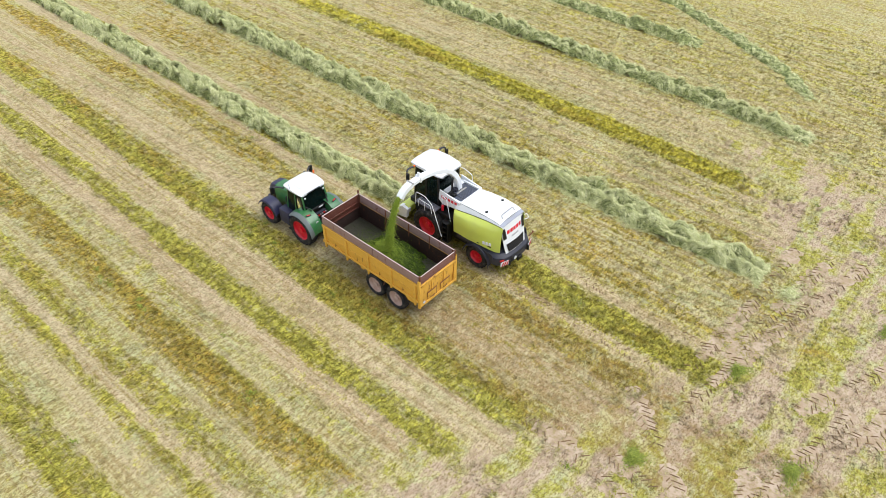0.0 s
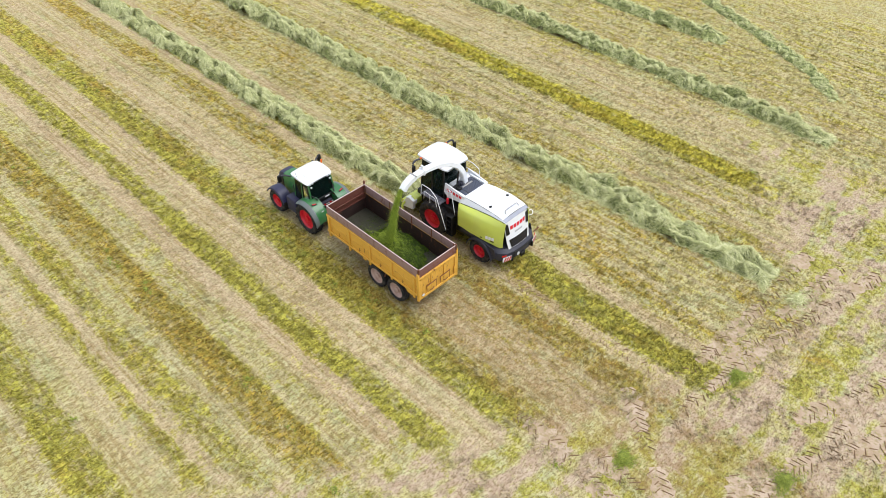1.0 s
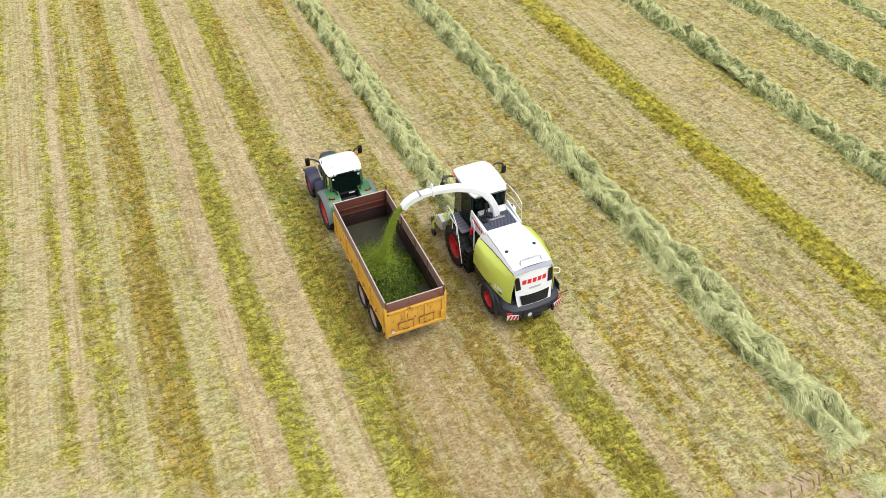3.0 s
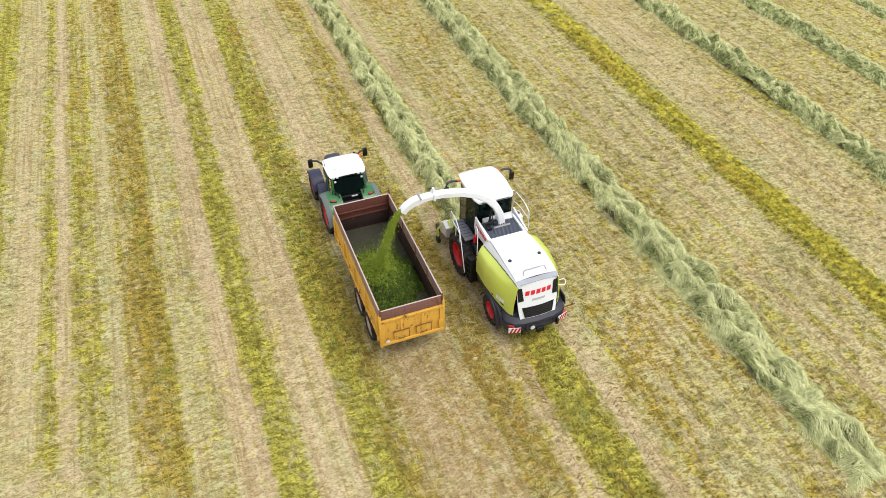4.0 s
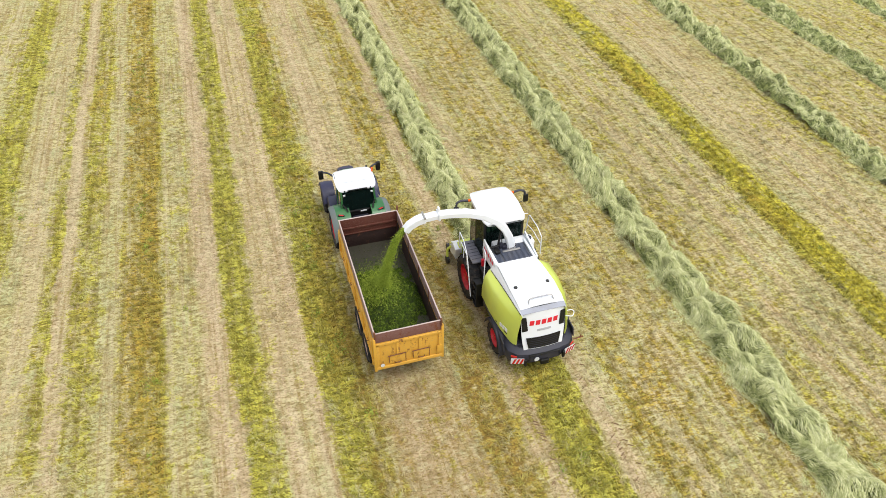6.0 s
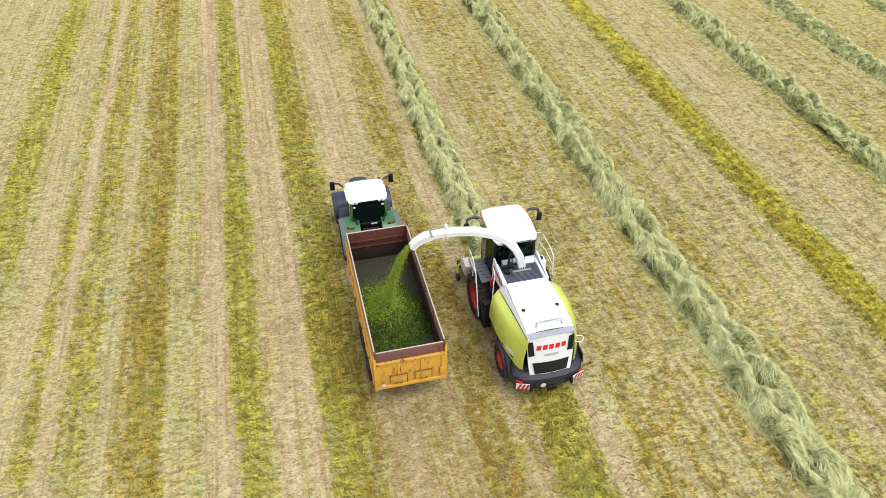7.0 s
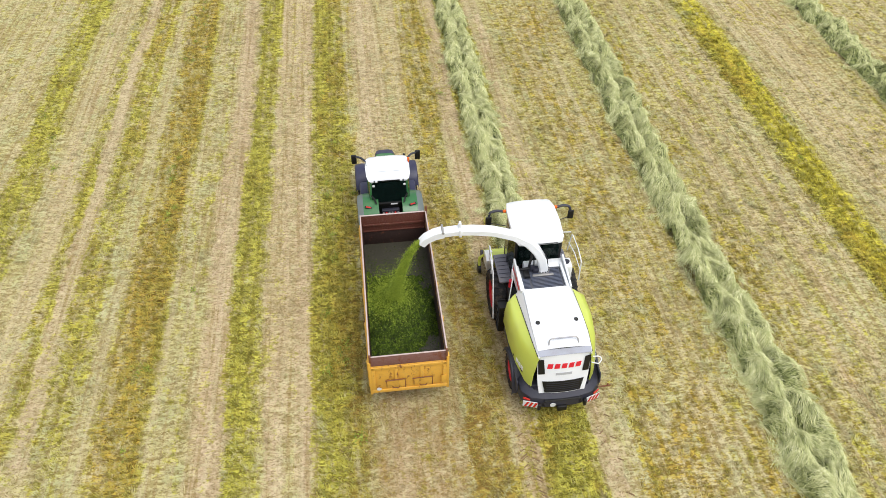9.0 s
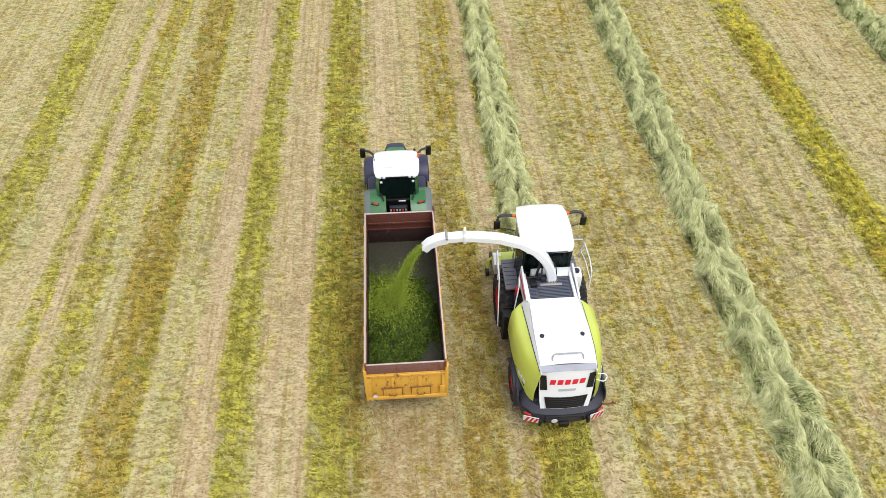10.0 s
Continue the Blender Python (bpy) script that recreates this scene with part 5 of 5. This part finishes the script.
    part("left_rail", tube(tube(tube(bmesh.new(), [(-1.5, 4.75, 2.05), (-1.56, 4.6, 2.95), (-1.60, 3.95, 3.0), (-1.62, 3.45, 2.7), (-1.66, 2.75, 1.0)], .022), [(-1.52, 4.5, 2.05), (-1.57, 4.4, 2.6), (-1.58, 3.6, 2.55), (-1.58, 3.5, 2.05)], .018),
                           [(-1.57, 4.4, 2.6), (-1.57, 4.0, 2.55), (-1.57, 4.0, 2.05)], .018), "white", h, "white tube handrail")
    part("ladder_rail", tube(bmesh.new(), [(-.95, 3.35, 2.1), (-.98, 3.3, 3.0), (-1.0, 3.0, 2.95), (-1.2, 2.55, 1.9), (-1.2, 2.55, 1.65)], .02), "white", h)
    part("right_rail", tube(tube(tube(bmesh.new(), [(1.50, 4.85, 2.05), (1.54, 4.7, 3.05), (1.56, 3.9, 3.05), (1.56, 3.4, 2.9), (1.54, 3.3, 2.05)], .022), [(1.5, 4.8, 2.5), (1.56, 4.2, 2.55), (1.56, 3.4, 2.5)], .018), [(.92, 4.85, 3.05), (1.52, 4.8, 3.05)], .018), "white", h, "white tube handrail")
    fb = part("filler_box", boxes((.84, 1.22, 3.25, 3.72, 2.05, 2.86), bev=.05), "white", h, "white tank cover")
    part("filler_cap", rod(rod(bmesh.new(), (1.04, 3.5, 2.86), (1.04, 3.5, 2.91), .11, 18), (1.04, 3.5, 2.91), (1.04, 3.5, 2.94), .07, 18), "dark", fb, "dark round filler cap")
    part("fire_extinguisher", rod(bmesh.new(), (-1.0, 3.25, 2.1), (-1.0, 3.25, 2.42), .07, 14), "redmark", h, "red fire extinguisher")
    # spout
    path = [(.08, 3.12, 2.9), (.06, 3.12, 3.2), (-.04, 3.12, 3.58), (-.24, 3.12, 4.0), (-.58, 3.12, 4.42), (-1.1, 3.12, 4.80), (-1.8, 3.12, 5.08), (-2.5, 3.12, 5.21), (-3.05, 3.13, 5.24), (-3.5, 3.14, 5.2)]
    tops = []
    for i, p in enumerate(path):
        p = Vector(p)
        d = (Vector(path[min(i + 1, len(path) - 1)]) - Vector(path[max(i - 1, 0)])).normalized()
        side = Vector((0, 1, 0))
        up = d.cross(side) * -1
        wd, ht = .185 - .003 * i, .165 - .005 * i
        tops.append([p + side * a * wd + up * b * ht for a, b in ((-1, -.7), (-.7, -1), (.7, -1), (1, -.7), (1, .7), (.7, 1), (-.7, 1), (-1, .7))])
    spt = part("discharge_spout", loft(tops), "white", h, "white curved discharge spout")
    part("spout_collar", boxes((-2.96, -2.86, 2.93, 3.31, 5.08, 5.41), bev=.03), "white", spt)
    part("spout_lug", boxes((-2.95, -2.87, 3.05, 3.2, 5.4, 5.6), bev=.02), "white", spt)
    flap = []
    for p, a in (((-3.46, 3.14, 5.21), 0), ((-3.75, 3.14, 5.14), 0), ((-4.02, 3.15, 4.98), 0), ((-4.18, 3.16, 4.78), 0)):
        flap.append(Vector(p))
    secs = []
    for i, p in enumerate(flap):
        d = (flap[min(i + 1, 3)] - flap[max(i - 1, 0)]).normalized()
        up = d.cross(Vector((0, 1, 0))) * -1
        secs.append([p + Vector((0, 1, 0)) * a * .165 + up * b * (.125 - .008 * i) for a, b in ((-1, -1), (1, -1), (1, 1), (-1, 1))])
    part("spout_flap", loft(secs), "white", spt, "white hinged spout flap")
    part("flap_hinge", rod(bmesh.new(), (-3.48, 2.93, 5.33), (-3.48, 3.35, 5.33), .04, 10), "steel", spt)
    part("spout_ram", rod(rod(bmesh.new(), (-.45, 3.12, 3.1), (-.35, 3.12, 3.95), .045), (-.75, 3.1, 3.1), (-.35, 3.1, 3.15), .05), "black", spt)
    part("turret", rod(bmesh.new(), (.08, 3.12, 2.7), (.08, 3.12, 3.03), .235, 24), "steel", h, "steel spout turret ring")
    for k in range(14):
        a = radians(k * 360 / 14)
        part("bolt", rod(bmesh.new(), (.08 + .21 * math.cos(a), 3.12 + .21 * math.sin(a), 3.02), (.08 + .21 * math.cos(a), 3.12 + .21 * math.sin(a), 3.06), .022, 6), "dark", spt)
    part("swivel_drive", boxes((-.30, -.10, 2.98, 3.18, 2.98, 3.16), (-.40, -.28, 3.04, 3.12, 3.0, 3.3), bev=.02), "dark", h, "dark swivel motor")
    part("hose", tube(tube(bmesh.new(), [(-.2, 3.3, 3.0), (-.22, 3.36, 3.35), (-.16, 3.3, 3.7), (-.3, 3.25, 4.1)], .022), [(.3, 3.3, 3.0), (.26, 3.33, 3.3), (.12, 3.3, 3.6)], .018), "black", spt)
    part("turret_plate", boxes((-.35, .4, 2.8, 2.9, 2.96, 3.03), bev=.02), "steel", h)
    # pick-up header in front
    hd = part("pickup_header", boxes((-1.22, 1.22, 5.6, 6.05, .7, 1.15), bev=.1), "lime", h, "lime-green pick-up header")
    part("feed_house", boxes((-.6, .6, 5.2, 6.0, .7, 1.4), bev=.08), "black", h)
    for s in (-1, 1):
        out = ((5.50, .65), (6.25, .5), (6.32, .78), (6.05, 1.10), (5.75, 1.22), (5.50, 1.12))
        part("end_shield", loft([[(s * x, y, z) for y, z in out] for x in (1.42, 1.22)]), "white", hd, "white end shield")
        part("shield_cap", loft([[(s * x, y, z) for y, z in ((5.42, 1.0), (5.78, 1.24), (5.98, 1.17), (6.0, 1.25), (5.76, 1.35), (5.40, 1.26))] for x in (1.46, 1.16)]), "white", hd, "white rounded shield cap")
        part("shield_stripe", loft([[(s * x, y, z) for y, z in ((5.45, 1.27), (5.76, 1.36), (5.74, 1.39), (5.43, 1.30))] for x in (1.28, 1.14)]), "lime", hd, "lime edge of the shield")
        part("gauge_wheel", rod(bmesh.new(), (s * 1.54, 6.05, .18), (s * 1.66, 6.05, .18), .18, 18), "black", hd)
        part("wheel_arm", tube(bmesh.new(), [(s * 1.42, 6.1, .9), (s * 1.60, 6.15, .7), (s * 1.60, 6.05, .2)], .06), "lime", hd)
    part("auger", rod(bmesh.new(), (-1.4, 6.25, .75), (1.4, 6.25, .75), .2, 18), "lime", hd)
    bm = rod(bmesh.new(), (-1.45, 6.6, .38), (1.45, 6.6, .38), .2, 16)
    for k in range(24):
        for a in (0.3, 1.9, 3.5, 5.1):
            x = -1.4 + k * .12
            rod(bm, (x, 6.6, .38), (x, 6.6 + .33 * math.cos(a), .38 + .33 * math.sin(a)), .008, 4)
    part("pickup_reel", bm, "dark", hd)


def side_bar(s, y, wide, z, tall):
    """A flat marking on the bulging side panel."""
    def off(yy):
        return float(np.interp(yy, [-.58, -.35, .3, 1.2], [.99, 1.15, 1.345, 1.405])) + .012
    pts = [(y - wide, z), (y, z), (y, z + tall), (y - wide, z + tall)]
    return loft([[(s * (off(a) + e), a, b) for a, b in pts] for e in (0.0, .012)])


harvester()
